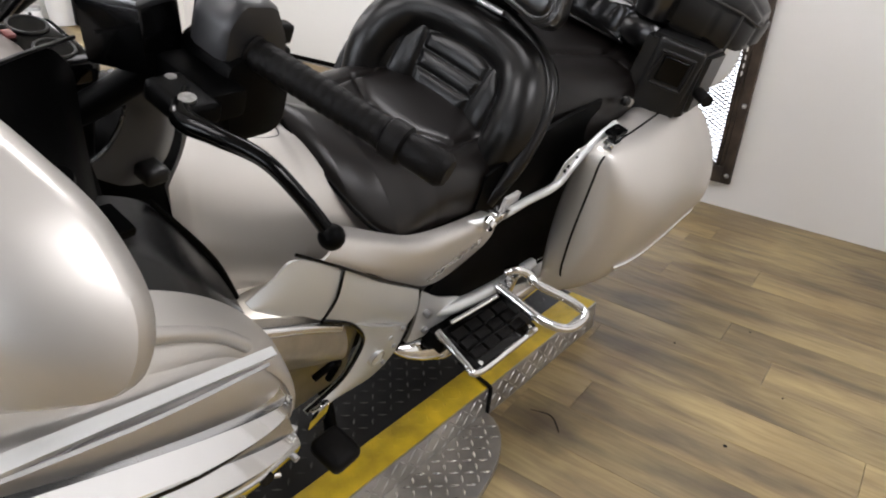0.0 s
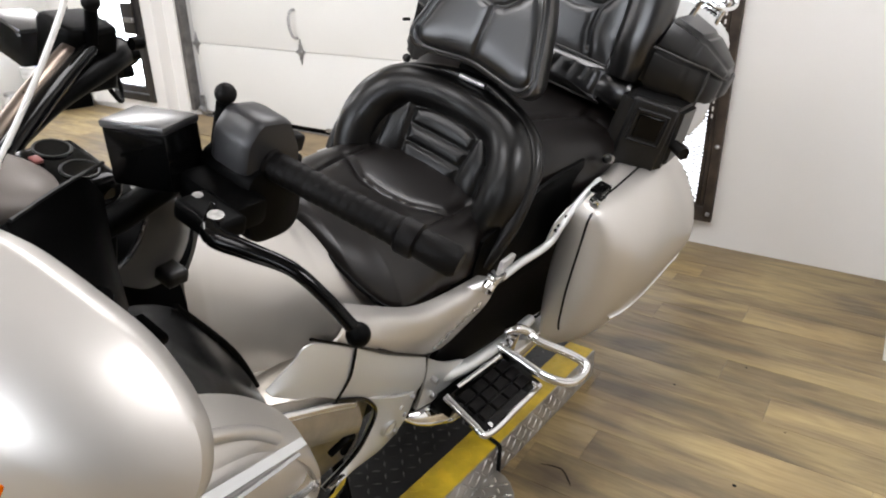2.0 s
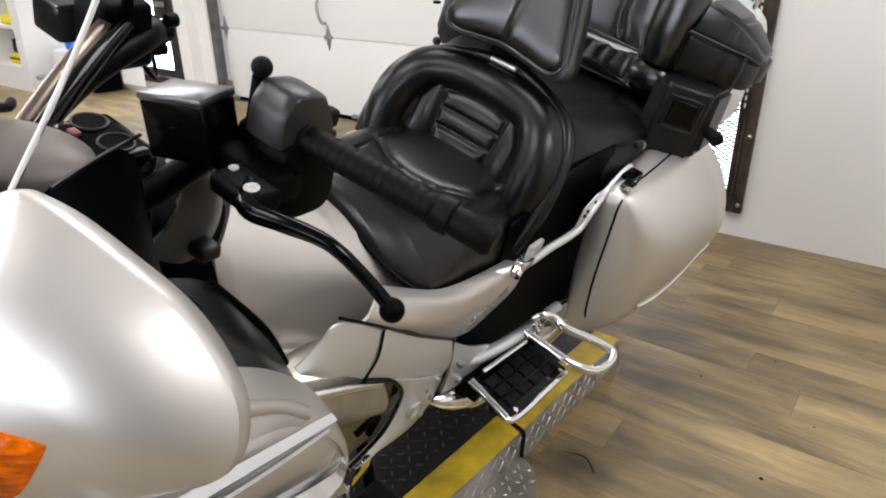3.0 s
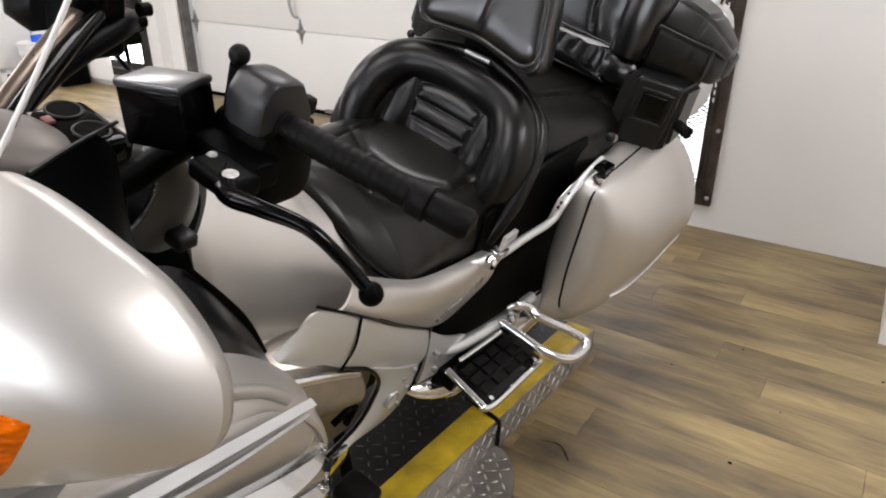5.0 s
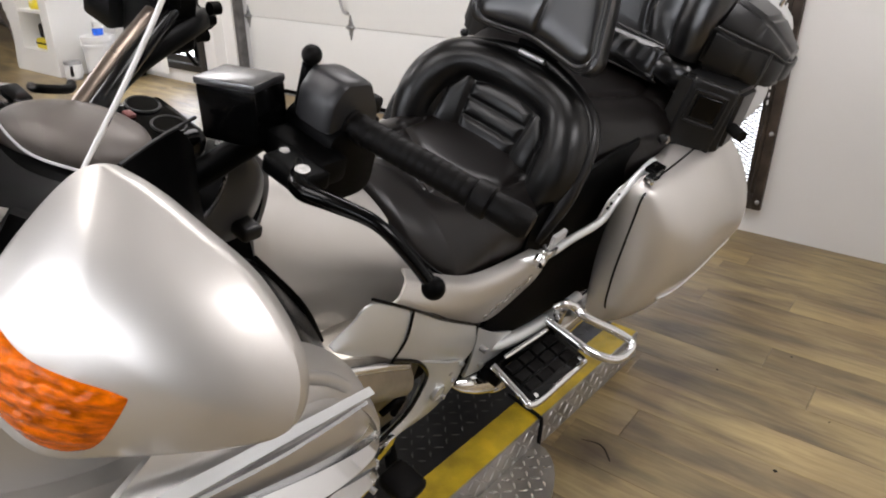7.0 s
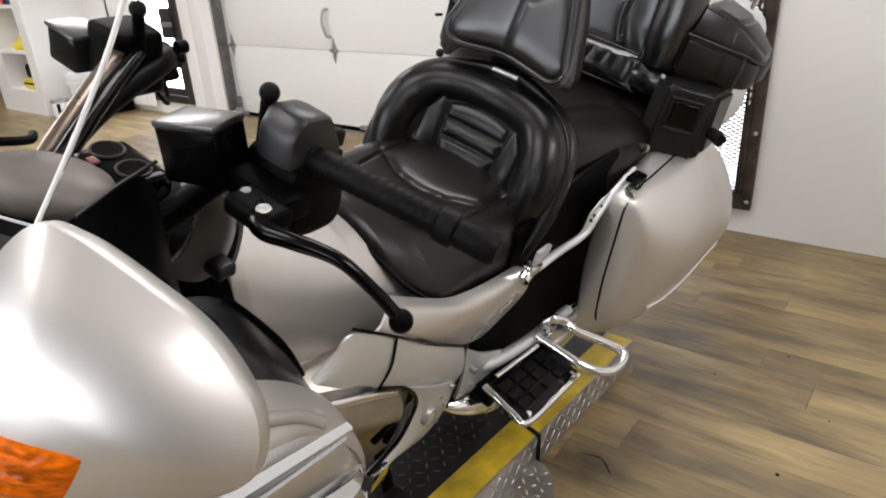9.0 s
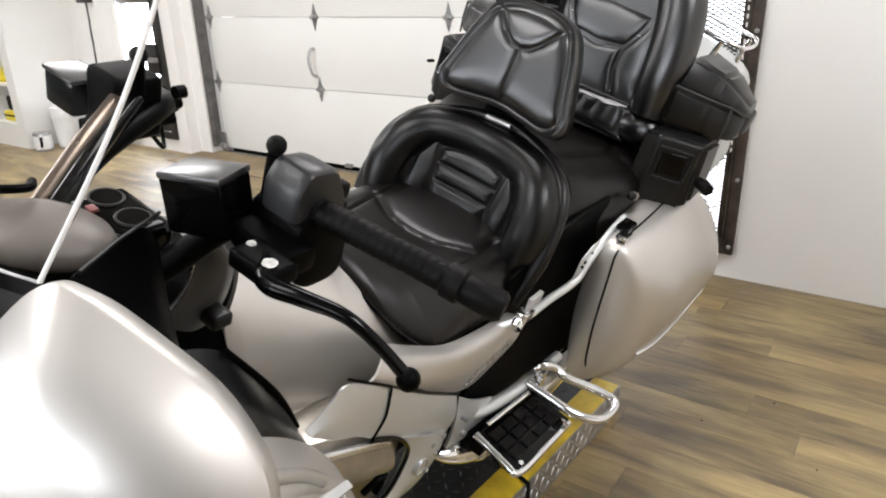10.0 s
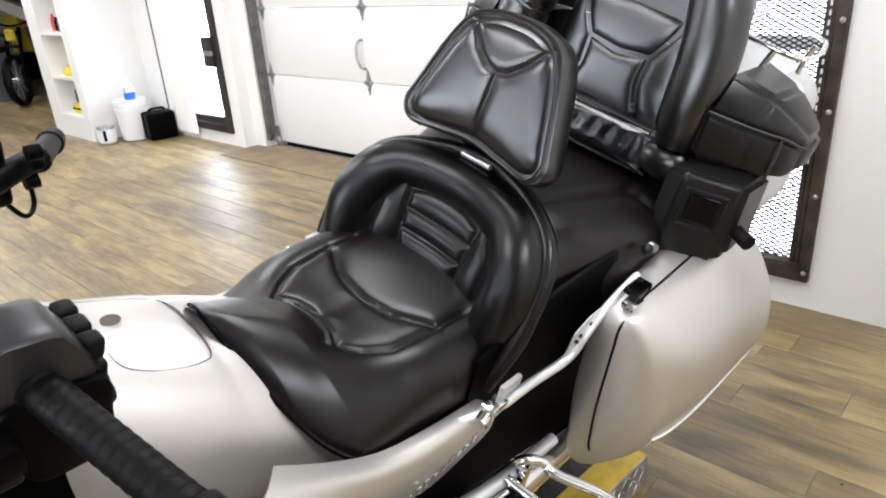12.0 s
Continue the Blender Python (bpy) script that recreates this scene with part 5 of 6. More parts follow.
# right-hand controls
part("brake_reservoir", boxm((-0.405, 0.635, 1.035), (0.085, 0.065, 0.06), Matrix(), 0.006), GLOSS, bars, "black brake reservoir")
part("reservoir_cap", boxm((-0.405, 0.635, 1.069), (0.09, 0.07, 0.008), Matrix(), 0.003), CAPGLOSS, bars)
part("right_switch_box", boxm((-0.318, 0.672, 1.045), (0.095, 0.09, 0.115), Matrix(), 0.014, 3), BLACK, bars)
for x, y, z in ((-0.28, 0.765, 1.065), (-0.30, 0.77, 1.035), (-0.31, 0.765, 1.0)):
    part("button", cylm((x, y - 0.02, z), (x, y, z), 0.012, seg=12), BLACK, bars)
part("ball_mount", cylm((-0.268, 0.665, 1.08), (-0.268, 0.665, 1.135), 0.010), BLACK, bars)
bm = bmesh.new()
bmesh.ops.create_uvsphere(bm, u_segments=18, v_segments=12, radius=0.0145, matrix=Matrix.Translation((-0.268, 0.665, 1.147)))
part("ball", bm, RUBBER, bars)
part("throttle_cable", tube([(-0.30, 0.70, 1.0), (-0.29, 0.73, 0.955), (-0.33, 0.76, 0.95), (-0.35, 0.76, 1.0)], 0.004, 24, 8), BLACK, bars)

# inner fairing, dash and side pocket
dashp = saddle([(0.24, 0.20, 1.03, 0.80, 0), (0.28, 0.215, 1.045, 0.78, 0), (0.34, 0.205, 1.035, 0.78, 0), (0.40, 0.18, 1.01, 0.78, 0), (0.46, 0.14, 0.96, 0.78, 0)], 30, 40, 2.6)
part("inner_fairing", dashp, BLACK, bike, "dark inner fairing and dashboard")
for s in (1, -1):
    part("knob", cylm((0.232 * s, 0.35, 1.035), (0.250 * s, 0.338, 1.056), 0.013), BLACK, bike)
    ic = patch([[(0.20 * s, 0.28, 1.142), (0.165 * s, 0.34, 1.133), (0.135 * s, 0.395, 1.122), (0.125 * s, 0.425, 1.085)], [(0.235 * s, 0.29, 1.11), (0.203 * s, 0.345, 1.078), (0.175 * s, 0.39, 1.055), (0.15 * s, 0.42, 1.025)], [(0.26 * s, 0.31, 1.06), (0.248 * s, 0.35, 1.02), (0.23 * s, 0.38, 0.99), (0.20 * s, 0.405, 0.975)]], 14, 12)
    if s > 0:
        part("inner_cover", sheet(ic, 0.006), BLACK, bike, "black inner fairing cover")
    if s > 0:
        part("cover_edge", tube([(0.20 * s, 0.285, 1.143), (0.155 * s, 0.36, 1.132), (0.118 * s, 0.43, 1.121)], 0.0025, 12, 6), GREYPL, bike)
    pk = [[(0.20 * s, 0.36, 0.990), (0.205 * s, 0.46, 0.948), (0.235 * s, 0.54, 0.845), (0.25 * s, 0.585, 0.752)], [(0.275 * s, 0.35, 0.968), (0.285 * s, 0.45, 0.918), (0.30 * s, 0.525, 0.815), (0.30 * s, 0.572, 0.745)], [(0.325 * s, 0.35, 0.915), (0.33 * s, 0.44, 0.872), (0.325 * s, 0.51, 0.79), (0.31 * s, 0.56, 0.735)]]
    pkt = part("side_pocket", sheet(patch(pk, 16, 12), 0.02), POCKET, bike, "dark grey fairing pocket lid")
    part("pocket_seam", tube([(0.21 * s, 0.465, 0.95), (0.24 * s, 0.54, 0.848), (0.256 * s, 0.583, 0.757)], 0.004, 24, 8), BLACK, pkt)
    part("pocket_catch", boxm((0.25 * s, 0.39, 0.978), (0.05, 0.03, 0.012), Matrix(), 0.004), BLACK, pkt)
    # side cowl with louvres
    cowl = [[(0.30 * s, 0.30, 0.99), (0.335 * s, 0.40, 0.935), (0.345 * s, 0.49, 0.855), (0.33 * s, 0.54, 0.79)],
            [(0.395 * s, 0.22, 1.00), (0.41 * s, 0.34, 0.945), (0.41 * s, 0.46, 0.86), (0.39 * s, 0.55, 0.76)],
            [(0.43 * s, 0.12, 0.96), (0.445 * s, 0.30, 0.90), (0.44 * s, 0.45, 0.82), (0.41 * s, 0.565, 0.71)],
            [(0.41 * s, 0.12, 0.80), (0.425 * s, 0.30, 0.76), (0.42 * s, 0.45, 0.70), (0.40 * s, 0.57, 0.62)],
            [(0.37 * s, 0.12, 0.62), (0.385 * s, 0.30, 0.60), (0.38 * s, 0.45, 0.56), (0.37 * s, 0.56, 0.52)]]
    cw = part("side_cowl", sheet(patch(cowl, 24, 24), 0.008), SILVER, bike, "champagne silver fairing cowl with louvres")
    for k, (y0, z0, y1, z1, o) in enumerate(((0.13, 0.992, 0.472, 0.884, 0.450), (0.18, 0.90, 0.530, 0.745, 0.462), (0.22, 0.80, 0.58, 0.615, 0.450))):
        dy, dz = y1 - y0, z1 - z0
        P = lambda f, q, off: ((o + q) * s, y0 + dy * f, z0 + dz * f + off)
        h_ = 0.5 if k == 0 else 1.0
        top = [P(0, -0.012, 0.015 * h_), P(0.5, -0.004, 0.017 * h_), P(0.85, -0.012, 0.010), P(1, -0.030, 0.001)]
        nose = [P(0, 0.016, 0.0), P(0.5, 0.022, 0.0), P(0.85, 0.004, 0.0), P(1.01, -0.026, 0.0)]
        low = [P(0, 0.010, -0.020 * h_), P(0.5, 0.014, -0.022 * h_), P(0.85, -0.004, -0.010), P(1, -0.030, -0.001)]
        if k == 0:
            top = [P(f, -0.001 - 0.016 * f, 0.008) for f in (0, 0.35, 0.7, 1)]
            nose = [P(f, 0.012 - 0.020 * f, 0.001) for f in (0, 0.35, 0.7, 1.01)]
            low = [P(f, 0.010 - 0.022 * f, -0.009) for f in (0, 0.35, 0.7, 1)]
        part("louvre", sheet(ribbon(top, nose, 20, 0.0, 5) + ribbon(nose, low, 20, 0.0, 5)[1:], 0.005), CHROME if k else LIGHT_SILVER, cw, "bright louvre blade")
        # black tubes stand in for the shade below the chrome blades
        if k:
            part("louvre_shade", tube([P(0.02, 0.004, -0.026), P(0.5, 0.008, -0.028), P(0.9, -0.012, -0.018)], 0.006, 20, 10), GLOSS, cw, "black strip for the shade under the blade")
    inner = [(x * s, y, z) for x, y, z in ((0.335, 0.30, 0.996), (0.345, 0.40, 0.948), (0.352, 0.475, 0.888), (0.362, 0.535, 0.812), (0.372, 0.570, 0.738), (0.372, 0.585, 0.655), (0.362, 0.580, 0.56))]
    outer = [(x * s, y, z) for x, y, z in ((0.424, 0.27, 0.968), (0.420, 0.36, 0.925), (0.416, 0.43, 0.876), (0.418, 0.480, 0.832), (0.424, 0.525, 0.770), (0.424, 0.553, 0.700), (0.412, 0.562, 0.63), (0.392, 0.556, 0.55))]
    part("cowl_bullnose", sheet(ribbon(inner, outer, 36, 0.016 * s, 14), 0.008), SILVER, cw, "rounded rear edge of the cowl")
    part("cowl_ridge", tube([(0.398 * s, 0.28, 0.993), (0.398 * s, 0.355, 0.957), (0.398 * s, 0.42, 0.913), (0.404 * s, 0.462, 0.872)], 0.009, 24, 12), SILVER, cw, "rounded ridge")
    rec = [[(x * s, y, z) for x, y, z in q] for q in (((0.456, 0.12, 0.985), (0.456, 0.30, 0.930), (0.436, 0.470, 0.868)), ((0.428, 0.14, 0.945), (0.428, 0.32, 0.885), (0.412, 0.495, 0.815)), ((0.436, 0.16, 0.905), (0.436, 0.34, 0.840), (0.420, 0.515, 0.770)), ((0.462, 0.18, 0.885), (0.460, 0.36, 0.812), (0.432, 0.530, 0.735)))]
    part("louvre_recess", sheet(patch(rec, 18, 16), 0.004), LOUVRE, cw, "bright scooped panel behind the blades")
    rec = [[(x * s, y, z) for x, y, z in q] for q in (((0.450, 0.18, 0.880), (0.450, 0.36, 0.805), (0.426, 0.540, 0.725)), ((0.430, 0.19, 0.84), (0.430, 0.37, 0.765), (0.412, 0.550, 0.685)), ((0.454, 0.20, 0.80), (0.452, 0.38, 0.715), (0.425, 0.570, 0.620)))]
    part("louvre_recess", sheet(patch(rec, 14, 16), 0.004), LOUVRE, cw, "bright scooped panel behind the blades")
    guard = [[(x * s, y, z) for x, y, z in q] for q in (((0.426, 0.40, 0.640), (0.424, 0.50, 0.605), (0.412, 0.590, 0.590)), ((0.432, 0.42, 0.590), (0.430, 0.52, 0.550), (0.414, 0.618, 0.525)), ((0.415, 0.43, 0.520), (0.412, 0.53, 0.480), (0.400, 0.630, 0.455)))]
    part("guard_mount", sheet(patch(guard, 14, 14), 0.012), CHROME, cw, "chrome lower guard with a bolt hole")
    part("mount_hole", cylm((0.416 * s, 0.535, 0.532), (0.431 * s, 0.533, 0.534), 0.012, seg=16), GLOSS, cw)
    part("guard_bolt", cylm((0.405 * s, 0.612, 0.495), (0.420 * s, 0.612, 0.495), 0.006, seg=12), GALV, cw)
    # front fairing shell
    fs = [[(x * s, y, z) for x, y, z in q] for q in (((0.06, -0.02, 1.095), (0.16, 0.115, 1.128), (0.245, 0.157, 1.168)), ((0.14, -0.05, 1.05), (0.215, 0.05, 1.09), (0.252, 0.133, 1.125)), ((0.20, -0.07, 0.99), (0.255, 0.02, 1.0), (0.282, 0.09, 1.01)))]
    part("front_fairing", sheet(patch(fs, 16, 18), 0.008), SILVER, bike, "champagne silver front fairing")
    lf = [[(x * s, y, z) for x, y, z in q] for q in (((0.10, -0.19, 1.02), (0.185, -0.085, 1.03), (0.24, 0.035, 1.04), (0.30, 0.15, 1.04), (0.33, 0.24, 1.02)), ((0.10, -0.21, 0.905), (0.195, -0.115, 0.915), (0.262, 0.005, 0.915), (0.335, 0.14, 0.92), (0.36, 0.24, 0.93)), ((0.11, -0.24, 0.865), (0.25, -0.14, 0.875), (0.34, -0.02, 0.885), (0.395, 0.20, 0.885), (0.40, 0.27, 0.88)), ((0.12, -0.30, 0.46), (0.26, -0.20, 0.46), (0.37, -0.06, 0.44), (0.39, 0.24, 0.44), (0.385, 0.30, 0.44)))]
    part("lower_fairing", sheet(patch(lf, 20, 12), 0.008), SILVER, bike, "silver lower fairing")
    gp = [[(x * s, y, z) for x, y, z in q] for q in (((0.24, 0.165, 1.155), (0.30, 0.24, 1.12)), ((0.245, 0.14, 1.105), (0.33, 0.22, 1.03)), ((0.275, 0.10, 0.99), (0.36, 0.18, 0.95)))]
    part("mirror_gasket", sheet(patch(gp, 10, 8), 0.02), BLACK, bike, "black gasket behind the mirror")
    # mirror with turn signal
    flip = Matrix.Diagonal((s, 1, 1, 1))
    mm = flip @ Matrix(((0.836, -0.574, 0.436, 0.372), (0.666, 0.286, -0.871, 0.186), (0.391, 0.896, 0.560, 1.1235), (0, 0, 0, 1)))
    shell = [(-0.028, 0.111), (-0.085, 0.058), (-0.116, 0.008), (-0.118, -0.041), (-0.075, -0.092), (-0.012, -0.100), (0.07, -0.098), (0.112, -0.086), (0.121, -0.041), (0.095, 0.017), (0.054, 0.062), (0.006, 0.104)]
    mir = part("mirror", cushion(shell, mm, 0.030, 0.043, (), 0.0, power=2.3, edge=1.0, rings=30, n=96), SILVER, bike, "silver mirror housing with orange turn signal")
    mo = [Vector((p.x, p.y)) for p in spl([(x, y, 0) for x, y in shell], 160, True)]
    mcen = sum(mo, Vector((0, 0))) / 160

    def dome(x, y):
        q = Vector((x, y)) - mcen
        if q.length < 1e-6:
            return 0.043
        best = min(mo, key=lambda p: -((p - mcen).normalized().dot(q.normalized())))
        r = min(1.0, q.length / (best - mcen).length)
        return 0.043 * (1 - r ** 2.3)

    lens_line = [(-0.099, 0.03), (-0.079, 0.012), (-0.048, -0.014), (-0.015, -0.03), (0.013, -0.043), (0.015, -0.051), (-0.012, -0.08), (-0.035, -0.09), (-0.061, -0.084), (-0.092, -0.055), (-0.109, -0.014), (-0.109, 0.002)]
    lo_ = [Vector((p.x, p.y)) for p in spl([(x, y, 0) for x, y in lens_line], 150, True)]
    lc = sum(lo_, Vector((0, 0))) / 150
    rows = []
    for k in range(43):
        r = max(0.01, k / 42)
        row = []
        for p in lo_:
            q = lc + (p - lc) * r
            rib = (0.0010 * math.sin(480 * q.y + 150 * q.x) + 0.0006 * math.sin(330 * q.x) * math.sin(480 * q.y)) * (1 - r ** 8)
            row.append(mm @ Vector((q.x, q.y, dome(q.x, q.y) + 0.0005 + 0.0055 * (1 - r ** 5) + rib)))
        rows.append(row)
    rows.append([mm @ Vector((p.x, p.y, dome(p.x, p.y) - 0.004)) for p in lo_])
    part("turn_signal", loft(rows, True, True), ORANGE, mir, "ribbed orange turn signal lens")
    part("mirror_stalk", boxm((0.285 * s, 0.26, 1.07), (0.12, 0.10, 0.07), Matrix(), 0.02, 3), BLACK, mir)

stc = [[(0.085, 0.492, 1.052), (0.085, 0.512, 1.0), (0.085, 0.49, 0.945), (0.085, 0.449, 0.918)],
       [(0.097, 0.525, 1.04), (0.097, 0.552, 0.985), (0.092, 0.54, 0.92), (0.09, 0.50, 0.885)],
       [(0.075, 0.548, 1.02), (0.065, 0.592, 0.95), (0.06, 0.590, 0.89), (0.06, 0.56, 0.85)]]
part("neck_cover", boxm((0.02, 0.455, 0.93), (0.09, 0.07, 0.20), Matrix(), 0.02, 3), BLACK, bike, "black steering neck cover")
sc = part("steering_cover", sheet(patch(stc, 24, 16), 0.006), STEER, bike, "curved grey steering cover")
part("cover_edge", tube(stc[0], 0.0045, 30, 8), LOUVRE, sc, "bright rolled edge")
plug = part("cable_plug", boxm((0.100, 0.535, 0.905), (0.06, 0.035, 0.024), Matrix(), 0.008, 3), GREYPL, bike, "grey cable plug")
part("plug_nut", cylm((0.058, 0.53, 0.907), (0.073, 0.532, 0.907), 0.012, seg=10), CHROME, plug)
bm = bmesh.new()
bmesh.ops.create_uvsphere(bm, u_segments=32, v_segments=16, radius=1, matrix=Matrix.Translation((-0.01, 0.352, 1.045)) @ Matrix.Rotation(radians(38), 4, "Z") @ Matrix.Diagonal((0.095, 0.065, 0.035, 1)))
part("instrument_hood", bm, HOOD, bike, "silver instrument hood in a shaded grey")
ins = part("instrument_panel", boxm((0.005, 0.455, 1.035), (0.12, 0.085, 0.045), Matrix(), 0.018, 3), GLOSS, bike, "black instrument panel")
for x in (-0.03, 0.03):
    part("gauge_ring", tube([(x + 0.022 * math.cos(q), 0.456 + 0.022 * math.sin(q), 1.059) for q in (k * math.pi / 5 for k in range(10))], 0.002, 40, 6, True), GREYPL, ins, "dark gauge ring")
    part("gauge_glass", cylm((x, 0.456, 1.056), (x, 0.456, 1.0595), 0.020, seg=24), GLOSS, ins)
part("warning_lamp", boxm((-0.012, 0.425, 1.060), (0.016, 0.012, 0.005), Matrix(), 0.002), DULLRED, ins, "small red warning lamp")
part("dash_clip", tube([(-0.085, 0.34, 1.08), (-0.06, 0.335, 1.09), (-0.055, 0.37, 1.085), (-0.075, 0.385, 1.08)], 0.006, 20, 8), BLACK, bike, "black dash clip")

# windscreen
ws = [[(0.20, 0.248, 1.147), (0.10, 0.244, 1.115), (0.0, 0.256, 1.108), (-0.10, 0.284, 1.111), (-0.20, 0.312, 1.132)],
      [(0.167, 0.355, 1.30), (0.085, 0.345, 1.30), (0.0, 0.348, 1.30), (-0.085, 0.36, 1.30), (-0.167, 0.385, 1.30)],
      [(0.123, 0.46, 1.50), (0.06, 0.452, 1.505), (0.0, 0.452, 1.51), (-0.06, 0.46, 1.505), (-0.123, 0.48, 1.50)]]
wsr = patch(ws, 24, 18)
wsp = part("windscreen", sheet(wsr, 0.004), CLEAR, bike, "clear curved windscreen")
wsp.visible_shadow = False
for i in (0, -1):
    part("screen_edge", tube([r[i] for r in wsr], 0.0026, 30, 8), WHITE2, wsp, "pale polished screen edge")
part("screen_rim", tube(wsr[0], 0.0016, 40, 8), PALEGREY, wsp, "pale lower screen edge")
gar = [[(0.205, 0.240, 1.135), (0.10, 0.236, 1.10), (0.0, 0.247, 1.093), (-0.10, 0.275, 1.096), (-0.20, 0.304, 1.118)],
       [(0.215, 0.16, 1.10), (0.11, 0.13, 1.10), (0.0, 0.13, 1.105), (-0.11, 0.15, 1.105), (-0.22, 0.21, 1.10)],
       [(0.215, 0.08, 1.055), (0.11, 0.02, 1.06), (0.0, 0.0, 1.07), (-0.11, 0.03, 1.06), (-0.22, 0.10, 1.05)]]
part("screen_garnish", sheet(patch(gar, 20, 24), 0.006), BLACK, bike, "black windscreen garnish")

# ---- motorcycle lift ----
lift = thing("motorcycle_lift", pose(-0.612, 1.0, 0, 0, 0, -3.5), "low steel motorcycle lift with yellow edges and tread plate", "motorcycle lift")
LW, LY0_, LY1_ = 0.90, -1.7, 0.93
part("deck", span(-LW + 0.09, -0.09, LY0_, LY1_, 0.07, 0.096, 0.002), DECKBLK, lift, "black tread plate deck")


def lugs(area, z, m, pitch=0.033, keep=lambda x, y: True, ln=0.026, h=0.0022, face=None):
    """Raised lugs of tread plate in two crossed directions."""
    bm = bmesh.new()
    x0, x1, y0, y1 = area
    nx, ny = int((x1 - x0) / pitch), int((y1 - y0) / pitch)
    vs, fs = [], []
    for i in range(nx):
        for j in range(ny):
            x, y = x0 + (i + 0.5) * pitch, y0 + (j + 0.5) * pitch
            if not keep(x, y):
                continue
            a = radians(45 if (i + j) % 2 else -45)
            c, sn = math.cos(a), math.sin(a)
            pts = [(-ln / 2, 0, 0), (0, -0.0034, 0), (ln / 2, 0, 0), (0, 0.0034, 0), (-ln / 5, 0, h), (ln / 5, 0, h)]
            o = len(vs)
            vs += [m @ Vector((x + p[0] * c - p[1] * sn, y + p[0] * sn + p[1] * c, z + p[2])) for p in pts]
            fs += [(o, o + 1, o + 5, o + 4), (o + 1, o + 2, o + 5), (o + 2, o + 3, o + 4, o + 5), (o + 3, o, o + 4)]
    bv = [bm.verts.new(v) for v in vs]
    for f in fs:
        bm.faces.new([bv[i] for i in f])
    return bm


part("deck_tread_pattern", lugs((-LW + 0.09, -0.09, LY0_, LY1_), 0.0965, Matrix()), LUGWORN, lift, "raised tread lugs", smooth=False, kind="stuff")
for sx in (0, -LW + 0.09):
    part("edge_strip", span(-0.09 + sx, sx, LY0_, LY1_, 0.072, 0.100, 0.003), YELLOW, lift, "yellow painted edge strip")
part("strip_tread_pattern", lugs((-0.088, -0.004, LY0_, LY1_), 0.1005, Matrix(), h=0.0012), YELLOW, lift, "painted tread lugs", smooth=False, kind="stuff")
part("side_plate", span(-0.004, 0.004, LY0_, LY1_, 0.0, 0.098, 0.001), ALU, lift, "tread plate side skirt")
side_m = Matrix(((0, 0, 1, 0.0045), (0, 1, 0, 0), (1, 0, 0, 0), (0, 0, 0, 1)))
part("side_tread_pattern", lugs((0.004, 0.096, LY0_, LY1_), 0.0, side_m, 0.030, ln=0.036, h=0.0026), LUGB, lift, "bright tread lugs", smooth=False, kind="stuff")
part("side_plate", span(-LW - 0.004, -LW + 0.004, LY0_, LY1_, 0.0, 0.098, 0.001), ALU, lift)
part("ramp_end", span(-LW + 0.01, -0.01, LY1_, LY1_ + 0.004, 0.0, 0.095), ALU, lift)
part("strap", tube([(-0.12, 0.36, 0.104), (-0.05, 0.345, 0.105), (0.0, 0.335, 0.104), (0.009, 0.335, 0.09), (0.009, 0.33, 0.03), (0.012, 0.325, 0.006)], 0.006, 40, 8), RUBBER, lift, "black rubber strap over the edge")
# rounded side wing of tread plate
wing = [(0.006, -0.9), (0.006, 0.325)]
arc = [(0.006 + 0.17 * math.sin(radians(a)), 0.325 - 0.34 * (1 - math.cos(radians(a)))) for a in range(0, 91, 10)]
outl = [Vector((x, y, 0)) for x, y in arc] + [Vector((0.176, -0.9, 0)), Vector((0.006, -0.9, 0))]
bm = loft([[p + Vector((0, 0, z)) for p in outl] for z in (0.004, 0.022)])
part("side_wing", bm, ALU, lift, "rounded tread plate side wing", smooth=False)


def in_wing(x, y):
    if y < -0.015:
        return 0.012 < x < 0.168
    return x > 0.012 and ((x - 0.006) / 0.16) ** 2 + ((y + 0.015) / 0.32) ** 2 < 1


part("wing_tread_pattern", lugs((0.01, 0.18, -0.9, 0.32), 0.0222, Matrix(), keep=in_wing, pitch=0.028, ln=0.028, h=0.0026), BADGE, lift, "bright tread lugs", smooth=False, kind="stuff")

# marks on the floor beside the lift
mk = thing("floor_scuff", pose(-0.435, 1.42, 0) @ Matrix.Diagonal((0.7, 0.5, 1, 1)), "curved dark scuff mark on the plank floor", "scuff mark")
part("scuff", sheet(ribbon([(-0.10, 0.03, 0.0006), (-0.02, 0.05, 0.0006), (0.03, -0.01, 0.0006), (0.05, -0.04, 0.0006)], [(-0.10, 0.033, 0.0006), (-0.02, 0.06, 0.0006), (0.038, -0.008, 0.0006), (0.053, -0.042, 0.0006)], 16, 0.0, 3), 0.0004), RUBBER, mk)
for x, y, r in ((-0.027, 1.64, 0.006), (-0.30, 2.02, 0.004), (0.30, 2.3, 0.005), (-0.12, 2.25, 0.004), (0.05, 1.95, 0.003)):
    sp_ = thing("floor_spot", pose(x, y, 0), "small dark spot on the plank floor", "spot", "floor spots")
    part("spot", lathe([(r, 0.0002), (r * 0.9, 0.0009)], 10), RUBBER, sp_)

# ---- loose things on the floor by the far wall ----


